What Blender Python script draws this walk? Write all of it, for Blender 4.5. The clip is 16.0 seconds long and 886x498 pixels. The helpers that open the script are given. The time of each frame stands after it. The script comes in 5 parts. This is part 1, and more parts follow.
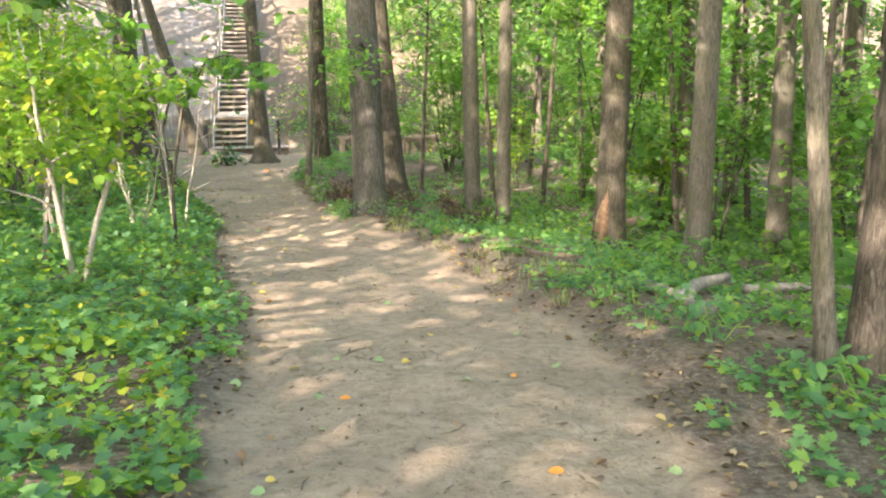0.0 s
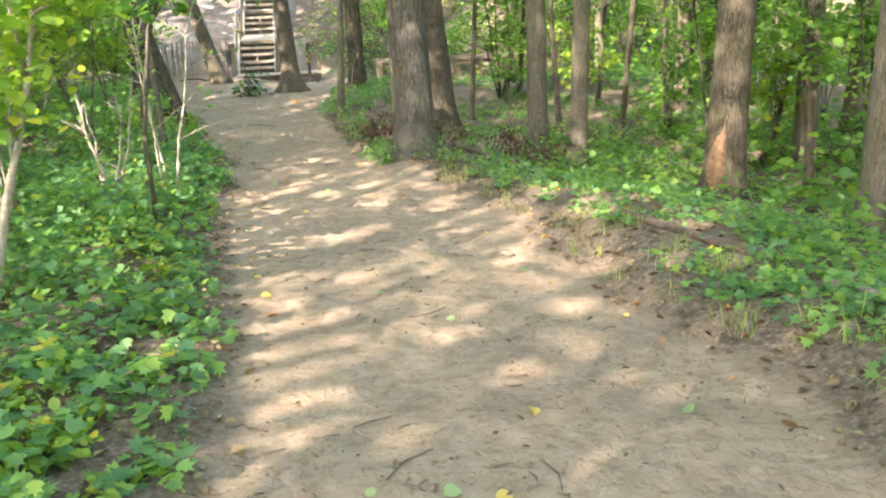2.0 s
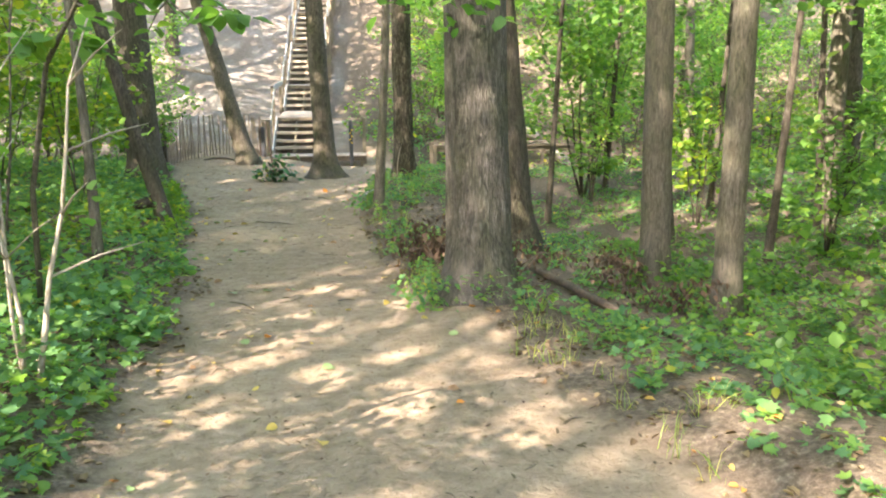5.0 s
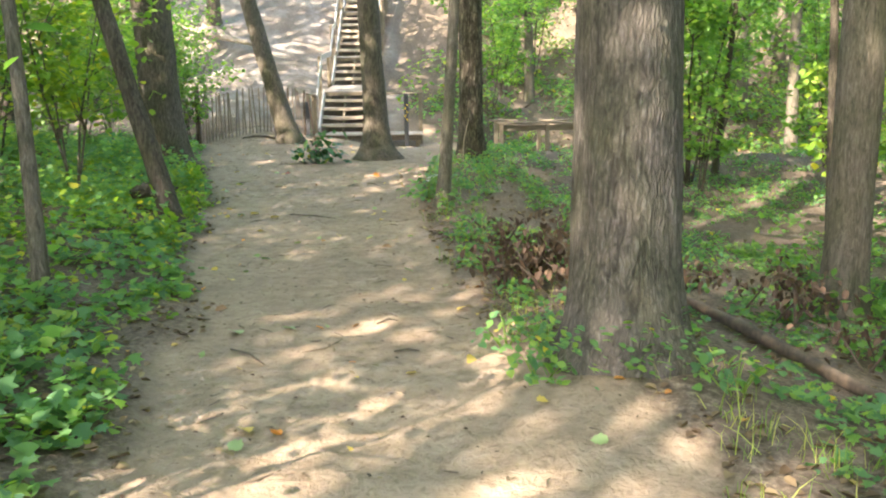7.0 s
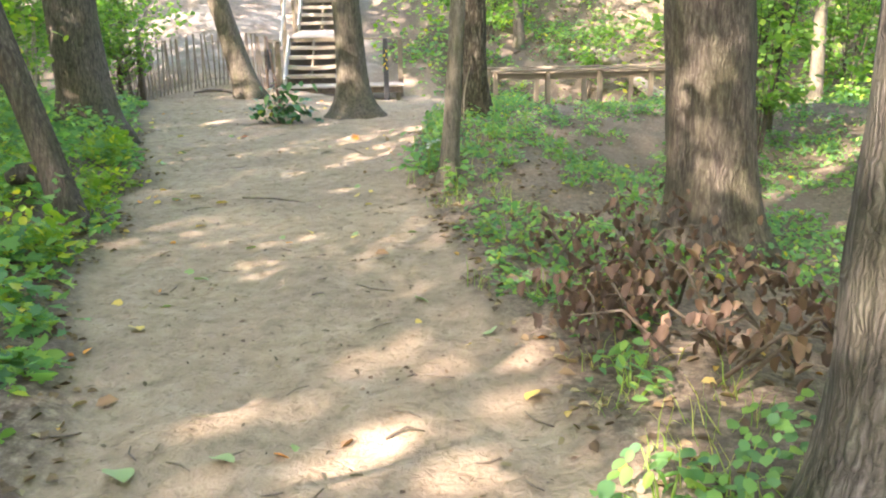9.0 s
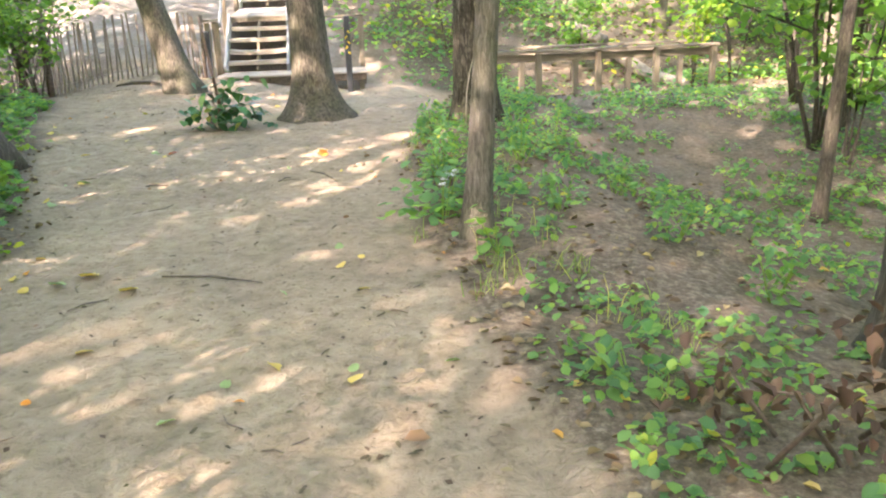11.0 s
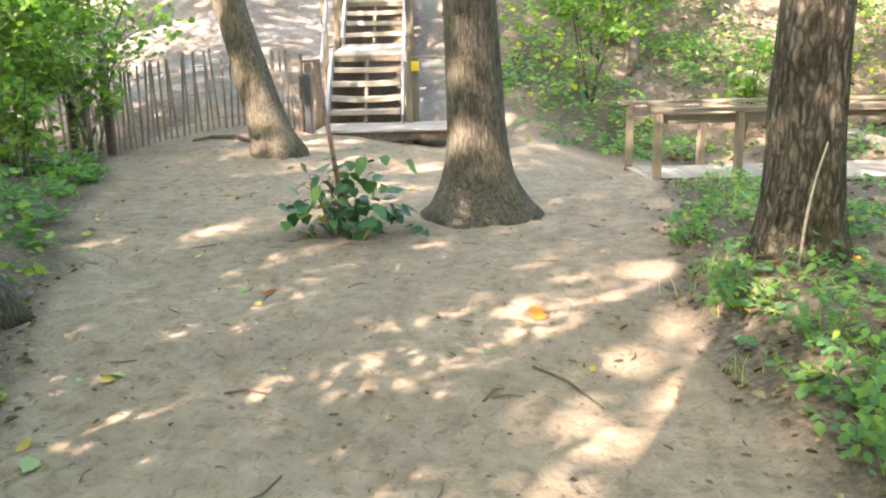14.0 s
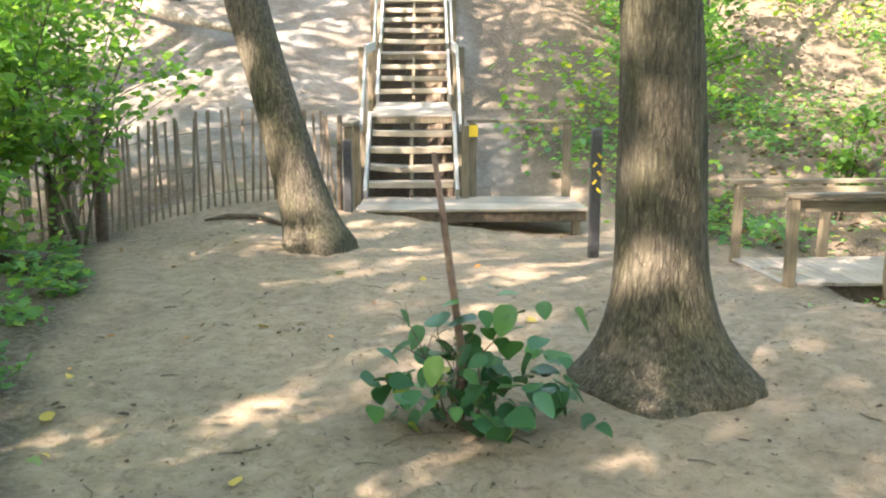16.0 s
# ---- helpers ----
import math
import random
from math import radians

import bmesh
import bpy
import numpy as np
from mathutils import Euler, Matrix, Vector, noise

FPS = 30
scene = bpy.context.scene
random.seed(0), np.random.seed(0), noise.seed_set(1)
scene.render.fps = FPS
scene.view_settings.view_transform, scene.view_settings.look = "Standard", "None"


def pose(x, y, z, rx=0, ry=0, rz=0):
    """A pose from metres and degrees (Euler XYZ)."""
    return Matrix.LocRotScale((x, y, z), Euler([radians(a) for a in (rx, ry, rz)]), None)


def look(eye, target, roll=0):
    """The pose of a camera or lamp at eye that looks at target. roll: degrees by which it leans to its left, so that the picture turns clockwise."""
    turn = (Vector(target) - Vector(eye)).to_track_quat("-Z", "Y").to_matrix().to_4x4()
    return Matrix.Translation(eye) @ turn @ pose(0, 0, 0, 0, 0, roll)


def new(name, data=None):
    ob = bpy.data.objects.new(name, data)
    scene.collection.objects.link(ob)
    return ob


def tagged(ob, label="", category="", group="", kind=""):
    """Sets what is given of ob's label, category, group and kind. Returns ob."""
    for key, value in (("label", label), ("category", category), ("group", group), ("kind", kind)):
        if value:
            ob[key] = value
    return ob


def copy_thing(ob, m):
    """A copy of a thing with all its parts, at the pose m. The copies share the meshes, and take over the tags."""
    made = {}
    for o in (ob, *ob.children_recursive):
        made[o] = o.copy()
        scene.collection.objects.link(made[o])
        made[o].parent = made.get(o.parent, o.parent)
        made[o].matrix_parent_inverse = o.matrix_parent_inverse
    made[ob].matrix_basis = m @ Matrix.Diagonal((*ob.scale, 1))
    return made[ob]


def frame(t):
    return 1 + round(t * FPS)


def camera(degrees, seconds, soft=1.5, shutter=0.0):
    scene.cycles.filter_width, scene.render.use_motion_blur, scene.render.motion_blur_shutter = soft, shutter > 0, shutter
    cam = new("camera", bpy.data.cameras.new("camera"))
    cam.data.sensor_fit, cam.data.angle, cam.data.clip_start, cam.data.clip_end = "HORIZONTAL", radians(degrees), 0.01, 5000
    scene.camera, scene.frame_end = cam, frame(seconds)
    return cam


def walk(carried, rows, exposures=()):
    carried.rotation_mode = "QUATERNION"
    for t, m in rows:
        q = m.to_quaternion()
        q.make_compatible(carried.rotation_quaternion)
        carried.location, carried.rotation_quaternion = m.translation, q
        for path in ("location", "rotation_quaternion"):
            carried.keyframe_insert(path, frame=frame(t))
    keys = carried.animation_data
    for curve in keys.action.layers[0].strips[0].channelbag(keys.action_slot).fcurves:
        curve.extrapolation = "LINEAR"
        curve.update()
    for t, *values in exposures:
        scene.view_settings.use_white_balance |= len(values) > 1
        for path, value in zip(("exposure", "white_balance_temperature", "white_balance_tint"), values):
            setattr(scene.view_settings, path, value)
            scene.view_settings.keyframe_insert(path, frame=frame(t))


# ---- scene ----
cam = camera(58.1, 16.0, 2.1)
PATH = [
    (0, (0.077, -0.047, 1.472), (0.066, 1.918, 1.098), -0.8),
    (0.5, (0.092, 0.638, 1.445), (-0.011, 2.594, 1.041), -0.7),
    (1, (-0.006, 1.293, 1.418), (-0.215, 3.234, 0.984), -0.3),
    (1.5, (-0.133, 2.057, 1.389), (-0.389, 3.98, 0.905), -1.6),
    (2, (-0.244, 2.744, 1.357), (-0.364, 4.66, 0.798), -2.5),
    (2.5, (-0.249, 3.41, 1.362), (-0.296, 5.327, 0.795), -1.7),
    (3, (-0.454, 4.027, 1.334), (-0.592, 5.958, 0.834), -1.3),
    (3.5, (-0.453, 4.743, 1.273), (-0.679, 6.684, 0.847), -1.2),
    (3.7, (-0.491, 5.004, 1.295), (-0.71, 6.95, 0.89), -0.8),
    (5.8, (-1.023, 8.105, 1.027), (-1.32, 10.051, 0.673), -0.7),
    (6, (-1.123, 8.336, 0.995), (-1.461, 10.273, 0.631), -1.2),
    (6.5, (-1.288, 8.954, 0.946), (-1.629, 10.888, 0.568), -0.6),
    (7, (-1.464, 9.587, 0.935), (-1.825, 11.513, 0.535), -0.6),
    (7.5, (-1.671, 10.192, 0.863), (-2.023, 12.107, 0.405), -1.1),
    (8, (-1.833, 10.856, 0.836), (-2.2, 12.765, 0.362), -2.0),
    (8.5, (-2.079, 11.346, 0.821), (-2.437, 13.254, 0.34), -0.8),
    (9, (-2.238, 11.991, 0.8), (-2.529, 13.901, 0.282), -1.2),
    (9.2, (-2.341, 12.189, 0.788), (-2.598, 14.105, 0.273), -0.8),
    (11.3, (-3.254, 14.935, 0.881), (-3.425, 16.84, 0.297), -2.1),
    (11.5, (-3.386, 15.19, 0.906), (-3.619, 17.089, 0.325), -2.5),
    (12, (-3.577, 15.725, 0.914), (-3.975, 17.608, 0.37), -2.8),
    (12.5, (-3.863, 16.299, 0.897), (-4.283, 18.185, 0.38), -1.3),
    (13, (-4.093, 16.882, 0.88), (-4.454, 18.784, 0.377), -1.0),
    (13.5, (-4.425, 17.405, 0.917), (-4.776, 19.309, 0.413), -1.4),
    (14, (-4.674, 17.98, 0.95), (-5.013, 19.888, 0.455), -1.2),
    (14.5, (-4.954, 18.541, 0.998), (-5.281, 20.453, 0.51), -0.6),
    (15, (-5.29, 19.086, 0.987), (-5.606, 21.001, 0.508), 0.4),
    (15.5, (-5.609, 19.691, 1.018), (-5.943, 21.62, 0.609), 0.5),
    (16, (-5.97, 20.195, 1.076), (-6.299, 22.133, 0.703), -0.1),
]
walk(cam, [(t, look(eye, target, roll)) for t, eye, target, roll in PATH], [(0, 3.46, 7250, 20), (2.3, 3.62, 7250, 20), (4, 3.55, 7250, 19), (7, 3.57, 7250, 18), (9, 3.98, 7150, 25), (12.3, 4.05, 7250, 27), (14, 3.92, 7250, 25), (16, 3.64, 7250, 18)])

# ---- light ----
SUN_AZ, SUN_EL = (-0.56, -0.83), 35.0       # horizontal way towards the sun, height in degrees
world = bpy.data.worlds.new("world")
scene.world = world
world.use_nodes = True
wn = world.node_tree
sky = wn.nodes.new("ShaderNodeTexSky")
sky.sky_type, sky.sun_disc = "NISHITA", False
sky.sun_elevation, sky.sun_rotation = radians(SUN_EL), math.atan2(SUN_AZ[0], SUN_AZ[1])
sky.air_density, sky.dust_density = 1.0, 1.6
wn.links.new(sky.outputs[0], wn.nodes["Background"].inputs[0])
wn.nodes["Background"].inputs[1].default_value = 0.15
sun = new("sun", bpy.data.lights.new("sun", "SUN"))
sun.data.energy, sun.data.angle, sun.data.color = 3.0, radians(0.55), (1.0, 0.94, 0.85)
ce = math.cos(radians(SUN_EL))
sun.matrix_world = look((0, 0, 30), (-SUN_AZ[0] * ce, -SUN_AZ[1] * ce, 30 - math.sin(radians(SUN_EL))))


# ---- material helpers ----
def material(name):
    m = bpy.data.materials.new(name)
    m.use_nodes = True
    n = m.node_tree.nodes
    return m, n, m.node_tree.links, n["Principled BSDF"]


def ramp(n, l, source, stops):
    r = n.new("ShaderNodeValToRGB")
    e = r.color_ramp.elements
    while len(e) < len(stops):
        e.new(0.5)
    for k, (p, c) in zip(e, stops):
        k.position, k.color = p, (*c, 1)
    l.new(source, r.inputs[0])
    return r.outputs[0]


def noise_tex(n, l, scale, detail=4, stretch=None, rough=0.55, kind="ShaderNodeTexNoise", warp=0.0):
    co = n.new("ShaderNodeTexCoord")
    t = n.new(kind)
    t.inputs["Scale"].default_value = scale
    if kind == "ShaderNodeTexNoise":
        t.inputs["Detail"].default_value, t.inputs["Roughness"].default_value, t.inputs["Distortion"].default_value = detail, rough, warp
    src = co.outputs["Object"]
    if stretch:
        mp = n.new("ShaderNodeMapping")
        mp.inputs["Scale"].default_value = stretch
        l.new(src, mp.inputs[0])
        src = mp.outputs[0]
    l.new(src, t.inputs["Vector"])
    return t.outputs["Distance" if kind == "ShaderNodeTexVoronoi" else "Fac"]


def mix(n, l, fac, a, b, mode="MIX"):
    m = n.new("ShaderNodeMix")
    m.data_type, m.blend_type = "RGBA", mode
    for sock, v in ((m.inputs[0], fac), (m.inputs[6], a), (m.inputs[7], b)):
        if isinstance(v, (int, float)):
            sock.default_value = v
        elif isinstance(v, tuple):
            sock.default_value = (*v, 1)
        else:
            l.new(v, sock)
    return m.outputs[2]


def relief(n, l, bsdf, height, strength, distance):
    b = n.new("ShaderNodeBump")
    b.inputs["Strength"].default_value, b.inputs["Distance"].default_value = strength, distance
    l.new(height, b.inputs["Height"])
    l.new(b.outputs[0], bsdf.inputs["Normal"])


def leaf_material(name, stops, glow=0.55, rough=0.5):
    """Foliage: many tones, leaf by leaf, and light that comes through the blade."""
    m, n, l, p = material(name)
    geo = n.new("ShaderNodeNewGeometry")
    col = ramp(n, l, geo.outputs["Random Per Island"], [(a, (b[0] * 1.6, b[1] * 1.7, b[2] * 1.45)) for a, b in stops])
    big = noise_tex(n, l, 0.7, 2)
    col = mix(n, l, big, mix(n, l, 1.0, col, (0.72, 0.78, 0.80), "MULTIPLY"), mix(n, l, 1.0, col, (1.25, 1.2, 1.0), "MULTIPLY"))
    l.new(col, p.inputs["Base Color"])
    p.inputs["Roughness"].default_value = rough
    p.inputs["Specular IOR Level"].default_value = 0.35
    tr = n.new("ShaderNodeBsdfTranslucent")
    l.new(mix(n, l, 1.0, col, (1.5, 1.55, 0.85), "MULTIPLY"), tr.inputs["Color"])
    ms = n.new("ShaderNodeMixShader")
    ms.inputs[0].default_value = glow
    l.new(p.outputs[0], ms.inputs[1])
    l.new(tr.outputs[0], ms.inputs[2])
    l.new(ms.outputs[0], n["Material Output"].inputs["Surface"])
    return m


def bark_material(name, dark, light, scale=1.0, depth=0.5):
    """Furrowed bark: long ridges that part and meet, with dark furrows between, and paler, greener weathering."""
    m, n, l, p = material(name)
    ridges = noise_tex(n, l, 34 * scale, 3, (1, 1, 0.2), 0.55, warp=0.9)
    plates = noise_tex(n, l, 4 * scale, 3, (1, 1, 0.4))
    co, mp, wob, add, vor = (n.new(k) for k in ("ShaderNodeTexCoord", "ShaderNodeMapping", "ShaderNodeTexNoise", "ShaderNodeVectorMath", "ShaderNodeTexVoronoi"))
    mp.inputs["Scale"].default_value = (1, 1, 0.2)
    wob.inputs["Scale"].default_value, wob.inputs["Detail"].default_value = 14 * scale, 4
    l.new(co.outputs["Object"], wob.inputs["Vector"])
    sc = n.new("ShaderNodeVectorMath")
    sc.operation, sc.inputs["Scale"].default_value = "SCALE", 0.045 / scale
    l.new(wob.outputs["Color"], sc.inputs[0])
    l.new(co.outputs["Object"], mp.inputs[0])
    l.new(mp.outputs[0], add.inputs[0])
    l.new(sc.outputs[0], add.inputs[1])
    vor.feature = "DISTANCE_TO_EDGE"
    vor.inputs["Scale"].default_value = 42 * scale
    l.new(add.outputs[0], vor.inputs["Vector"])
    furrow = ramp(n, l, vor.outputs["Distance"], [(0.0, (0, 0, 0)), (0.38, (1, 1, 1))])
    col = ramp(n, l, ridges, [(0.34, tuple(c * 0.6 for c in dark)), (0.47, dark), (0.72, light)])
    col = mix(n, l, ramp(n, l, plates, [(0.4, (0, 0, 0)), (0.7, (1, 1, 1))]), col, mix(n, l, 1.0, col, (0.74, 0.82, 0.64), "MULTIPLY"))
    col = mix(n, l, furrow, mix(n, l, 1.0, col, (1 - depth, 1 - depth, 0.97 - depth), "MULTIPLY"), col)
    l.new(col, p.inputs["Base Color"])
    p.inputs["Roughness"].default_value = 0.92
    p.inputs["Specular IOR Level"].default_value = 0.2
    h = n.new("ShaderNodeMath")
    h.operation = "ADD"
    l.new(furrow, h.inputs[0])
    l.new(ridges, h.inputs[1])
    relief(n, l, p, h.outputs[0], 0.4 + 0.6 * depth, 0.012)
    return m


def wood_material(name, dark, light, grain=(1, 14, 14)):
    m, n, l, p = material(name)
    info = n.new("ShaderNodeObjectInfo")
    g = noise_tex(n, l, 3.0, 6, grain, 0.65)
    st = noise_tex(n, l, 2.2, 3)
    col = ramp(n, l, g, [(0.3, dark), (0.7, light)])
    col = mix(n, l, ramp(n, l, st, [(0.35, (0, 0, 0)), (0.75, (1, 1, 1))]), col, mix(n, l, 1.0, col, (0.72, 0.70, 0.66), "MULTIPLY"))
    v = ramp(n, l, info.outputs["Random"], [(0, (0.78, 0.78, 0.78)), (1, (1.12, 1.1, 1.06))])
    l.new(mix(n, l, 1.0, col, v, "MULTIPLY"), p.inputs["Base Color"])
    p.inputs["Roughness"].default_value = 0.85
    relief(n, l, p, g, 0.5, 0.006)
    return m


def plain_material(name, a, b, scale=12, rough=0.7, bump=0.3):
    m, n, l, p = material(name)
    f = noise_tex(n, l, scale, 4)
    l.new(ramp(n, l, f, [(0.3, a), (0.7, b)]), p.inputs["Base Color"])
    p.inputs["Roughness"].default_value = rough
    relief(n, l, p, f, bump, 0.004)
    return m


def ground_material():
    m, n, l, p = material("earth")
    masks = []
    for key in ("trail", "dune"):
        a = n.new("ShaderNodeAttribute")
        a.attribute_name = key
        masks.append(a.outputs["Fac"])
    fine, mid, big = noise_tex(n, l, 60, 5, rough=0.7), noise_tex(n, l, 9, 5), noise_tex(n, l, 1.1, 4)
    speck = noise_tex(n, l, 38, 2, kind="ShaderNodeTexVoronoi")
    earth = ramp(n, l, mid, [(0.3, (0.244, 0.180, 0.122)), (0.5, (0.305, 0.229, 0.158)), (0.72, (0.360, 0.278, 0.197))])
    earth = mix(n, l, ramp(n, l, big, [(0.35, (0, 0, 0)), (0.68, (1, 1, 1))]), earth, mix(n, l, 1.0, earth, (0.80, 0.80, 0.82), "MULTIPLY"))
    # dark mottles: clods of earth, with the shade of small dents coloured in
    clod_dents = noise_tex(n, l, 19, 4, rough=0.65, warp=0.9)
    earth = mix(n, l, ramp(n, l, clod_dents, [(0.34, (1, 1, 1)), (0.47, (0, 0, 0))]), earth, mix(n, l, 1.0, earth, (0.70, 0.68, 0.66), "MULTIPLY"))
    earth = mix(n, l, ramp(n, l, fine, [(0.28, (1, 1, 1)), (0.38, (0, 0, 0))]), earth, (0.17, 0.138, 0.104))
    earth = mix(n, l, ramp(n, l, speck, [(0.05, (1, 1, 1)), (0.13, (0, 0, 0))]), earth, (0.18, 0.145, 0.108))
    litter = ramp(n, l, noise_tex(n, l, 22, 6, rough=0.75), [(0.3, (0.05, 0.039, 0.029)), (0.48, (0.112, 0.086, 0.063)), (0.6, (0.185, 0.146, 0.107)), (0.74, (0.30, 0.248, 0.19))])
    sand = ramp(n, l, mid, [(0.3, (0.150, 0.134, 0.115)), (0.7, (0.232, 0.21, 0.184))])
    sand = mix(n, l, ramp(n, l, big, [(0.44, (1, 1, 1)), (0.58, (0, 0, 0))]), sand, mix(n, l, 0.6, sand, litter))
    col = mix(n, l, masks[0], litter, earth)
    col = mix(n, l, masks[1], col, sand)
    l.new(col, p.inputs["Base Color"])
    p.inputs["Roughness"].default_value = 0.95
    p.inputs["Specular IOR Level"].default_value = 0.15
    h = n.new("ShaderNodeMath")
    h.operation = "ADD"
    l.new(mid, h.inputs[0])
    l.new(clod_dents, h.inputs[1])
    h2 = n.new("ShaderNodeMath")
    h2.operation = "MULTIPLY_ADD"
    l.new(noise_tex(n, l, 4.2, 5, rough=0.6, warp=0.8), h2.inputs[0])
    h2.inputs[1].default_value = 1.6
    l.new(h.outputs[0], h2.inputs[2])
    relief(n, l, p, h2.outputs[0], 0.5, 0.04)
    return m


M_EARTH = ground_material()
M_BARK = bark_material("grey_brown_bark", (0.115, 0.096, 0.074), (0.195, 0.168, 0.130), 1.15, 0.45)
M_BARK_DEEP = bark_material("deep_furrowed_bark", (0.125, 0.109, 0.096), (0.215, 0.190, 0.167), 1.0, 0.45)
M_BARK_SHAG = bark_material("shaggy_ridged_bark", (0.105, 0.088, 0.066), (0.22, 0.19, 0.145), 0.62, 0.75)
M_BARK_PALE = bark_material("pale_grey_bark", (0.125, 0.108, 0.084), (0.20, 0.175, 0.14), 1.3, 0.25)
M_BARK_DARK = bark_material("dark_brown_bark", (0.088, 0.073, 0.058), (0.16, 0.136, 0.108), 1.0, 0.4)
M_STEM = plain_material("pale_stem_bark", (0.20, 0.165, 0.12), (0.38, 0.335, 0.26), 22, 0.85, 0.3)
M_BARE = plain_material("bare_orange_wood", (0.13, 0.07, 0.035), (0.30, 0.18, 0.10), 16, 0.9, 0.8)
M_LOG = plain_material("weathered_log", (0.13, 0.105, 0.08), (0.30, 0.26, 0.21), 18, 0.9, 0.6)
M_LOG_DARK = plain_material("dark_log_wood", (0.045, 0.034, 0.025), (0.13, 0.095, 0.065), 18, 0.95, 0.7)
M_TWIG = plain_material("dry_twig", (0.07, 0.05, 0.035), (0.17, 0.125, 0.085), 30, 0.9)
M_STAKE = plain_material("red_brown_stem", (0.13, 0.075, 0.055), (0.26, 0.16, 0.12), 24, 0.85, 0.4)
GREEN = [(0, (0.040, 0.088, 0.030)), (0.45, (0.066, 0.138, 0.042)), (0.8, (0.100, 0.182, 0.045)), (1, (0.16, 0.215, 0.05))]
M_HERB = leaf_material("green_herb_leaves", [(0, (0.045, 0.108, 0.070)), (0.4, (0.072, 0.150, 0.078)), (0.8, (0.105, 0.195, 0.068)), (0.985, (0.16, 0.225, 0.06)), (1, (0.36, 0.27, 0.05))], 0.55, 0.6)
# yellow-green foliage, with a sunlit look put into the colour
M_YELLOW = leaf_material("sunlit_yellow_green_leaves", [(0, (0.060, 0.125, 0.020)), (0.5, (0.100, 0.165, 0.026)), (0.9, (0.155, 0.20, 0.03)), (1, (0.34, 0.29, 0.04))], 0.5)
M_LEAF = leaf_material("green_tree_leaves", GREEN, 0.58)
M_CROWN = leaf_material("crown_leaves", GREEN, 0.35)
M_DARKLEAF = leaf_material("dark_glossy_leaves", [(0, (0.012, 0.048, 0.022)), (0.6, (0.022, 0.074, 0.030)), (0.93, (0.050, 0.115, 0.035)), (1, (0.30, 0.26, 0.05))], 0.15, 0.4)
M_DEAD = leaf_material("dead_brown_leaves", [(0, (0.036, 0.020, 0.017)), (0.6, (0.068, 0.038, 0.031)), (1, (0.135, 0.080, 0.064))], 0.12, 0.75)
M_LITTER = leaf_material("leaf_litter", [(0, (0.045, 0.027, 0.019)), (0.45, (0.085, 0.054, 0.037)), (0.8, (0.135, 0.094, 0.066)), (0.95, (0.20, 0.15, 0.105)), (0.98, (0.28, 0.18, 0.05)), (1, (0.25, 0.085, 0.03))], 0.1, 0.8)
M_CHIP = leaf_material("bark_crumbs", [(0, (0.035, 0.024, 0.017)), (0.6, (0.075, 0.052, 0.036)), (1, (0.15, 0.105, 0.072))], 0.0, 0.85)
M_GRASS = leaf_material("grass_blades", [(0, (0.065, 0.12, 0.025)), (0.6, (0.12, 0.175, 0.04)), (1, (0.32, 0.28, 0.11))], 0.4)
M_FALL_YELLOW = leaf_material("fallen_yellow_leaf", [(0, (0.30, 0.18, 0.04)), (1, (0.38, 0.26, 0.09))], 0.15, 0.6)
M_FALL_ORANGE = leaf_material("fallen_orange_leaf", [(0, (0.40, 0.115, 0.02)), (1, (0.46, 0.17, 0.04))], 0.15, 0.6)
M_FALL_GREEN = leaf_material("fallen_green_leaf", [(0, (0.09, 0.135, 0.06)), (1, (0.19, 0.23, 0.13))], 0.15, 0.6)
M_FALL_BROWN = leaf_material("fallen_brown_leaf", [(0, (0.12, 0.06, 0.04)), (1, (0.20, 0.11, 0.075))], 0.1, 0.7)
M_FALL_RED = leaf_material("fallen_red_leaf", [(0, (0.45, 0.08, 0.05)), (1, (0.5, 0.12, 0.08))], 0.15, 0.6)
M_FLOWER = plain_material("white_petals", (0.72, 0.72, 0.66), (0.82, 0.82, 0.78), 40, 0.7)
M_BOARD = wood_material("weathered_boards", (0.25, 0.205, 0.165), (0.46, 0.40, 0.34))
M_TREAD = wood_material("worn_treads", (0.30, 0.245, 0.185), (0.54, 0.46, 0.36))
M_RAIL = wood_material("silver_grey_rails", (0.36, 0.35, 0.33), (0.58, 0.57, 0.55))
M_BEAM = wood_material("brown_rails", (0.125, 0.10, 0.07), (0.26, 0.215, 0.155))
M_POST = wood_material("brown_posts", (0.125, 0.098, 0.066), (0.26, 0.21, 0.145), (14, 14, 1))
M_PICKET = wood_material("fence_pickets", (0.11, 0.078, 0.056), (0.26, 0.20, 0.15), (18, 18, 1))
M_DARKPOST = plain_material("black_painted_post", (0.018, 0.018, 0.02), (0.04, 0.04, 0.042), 20, 0.55)
M_SIGN = plain_material("yellow_sign_paint", (0.78, 0.48, 0.02), (0.84, 0.56, 0.03), 15, 0.5, 0.1)
M_WIRE = plain_material("rusty_wire", (0.12, 0.09, 0.07), (0.22, 0.18, 0.15), 40, 0.6)

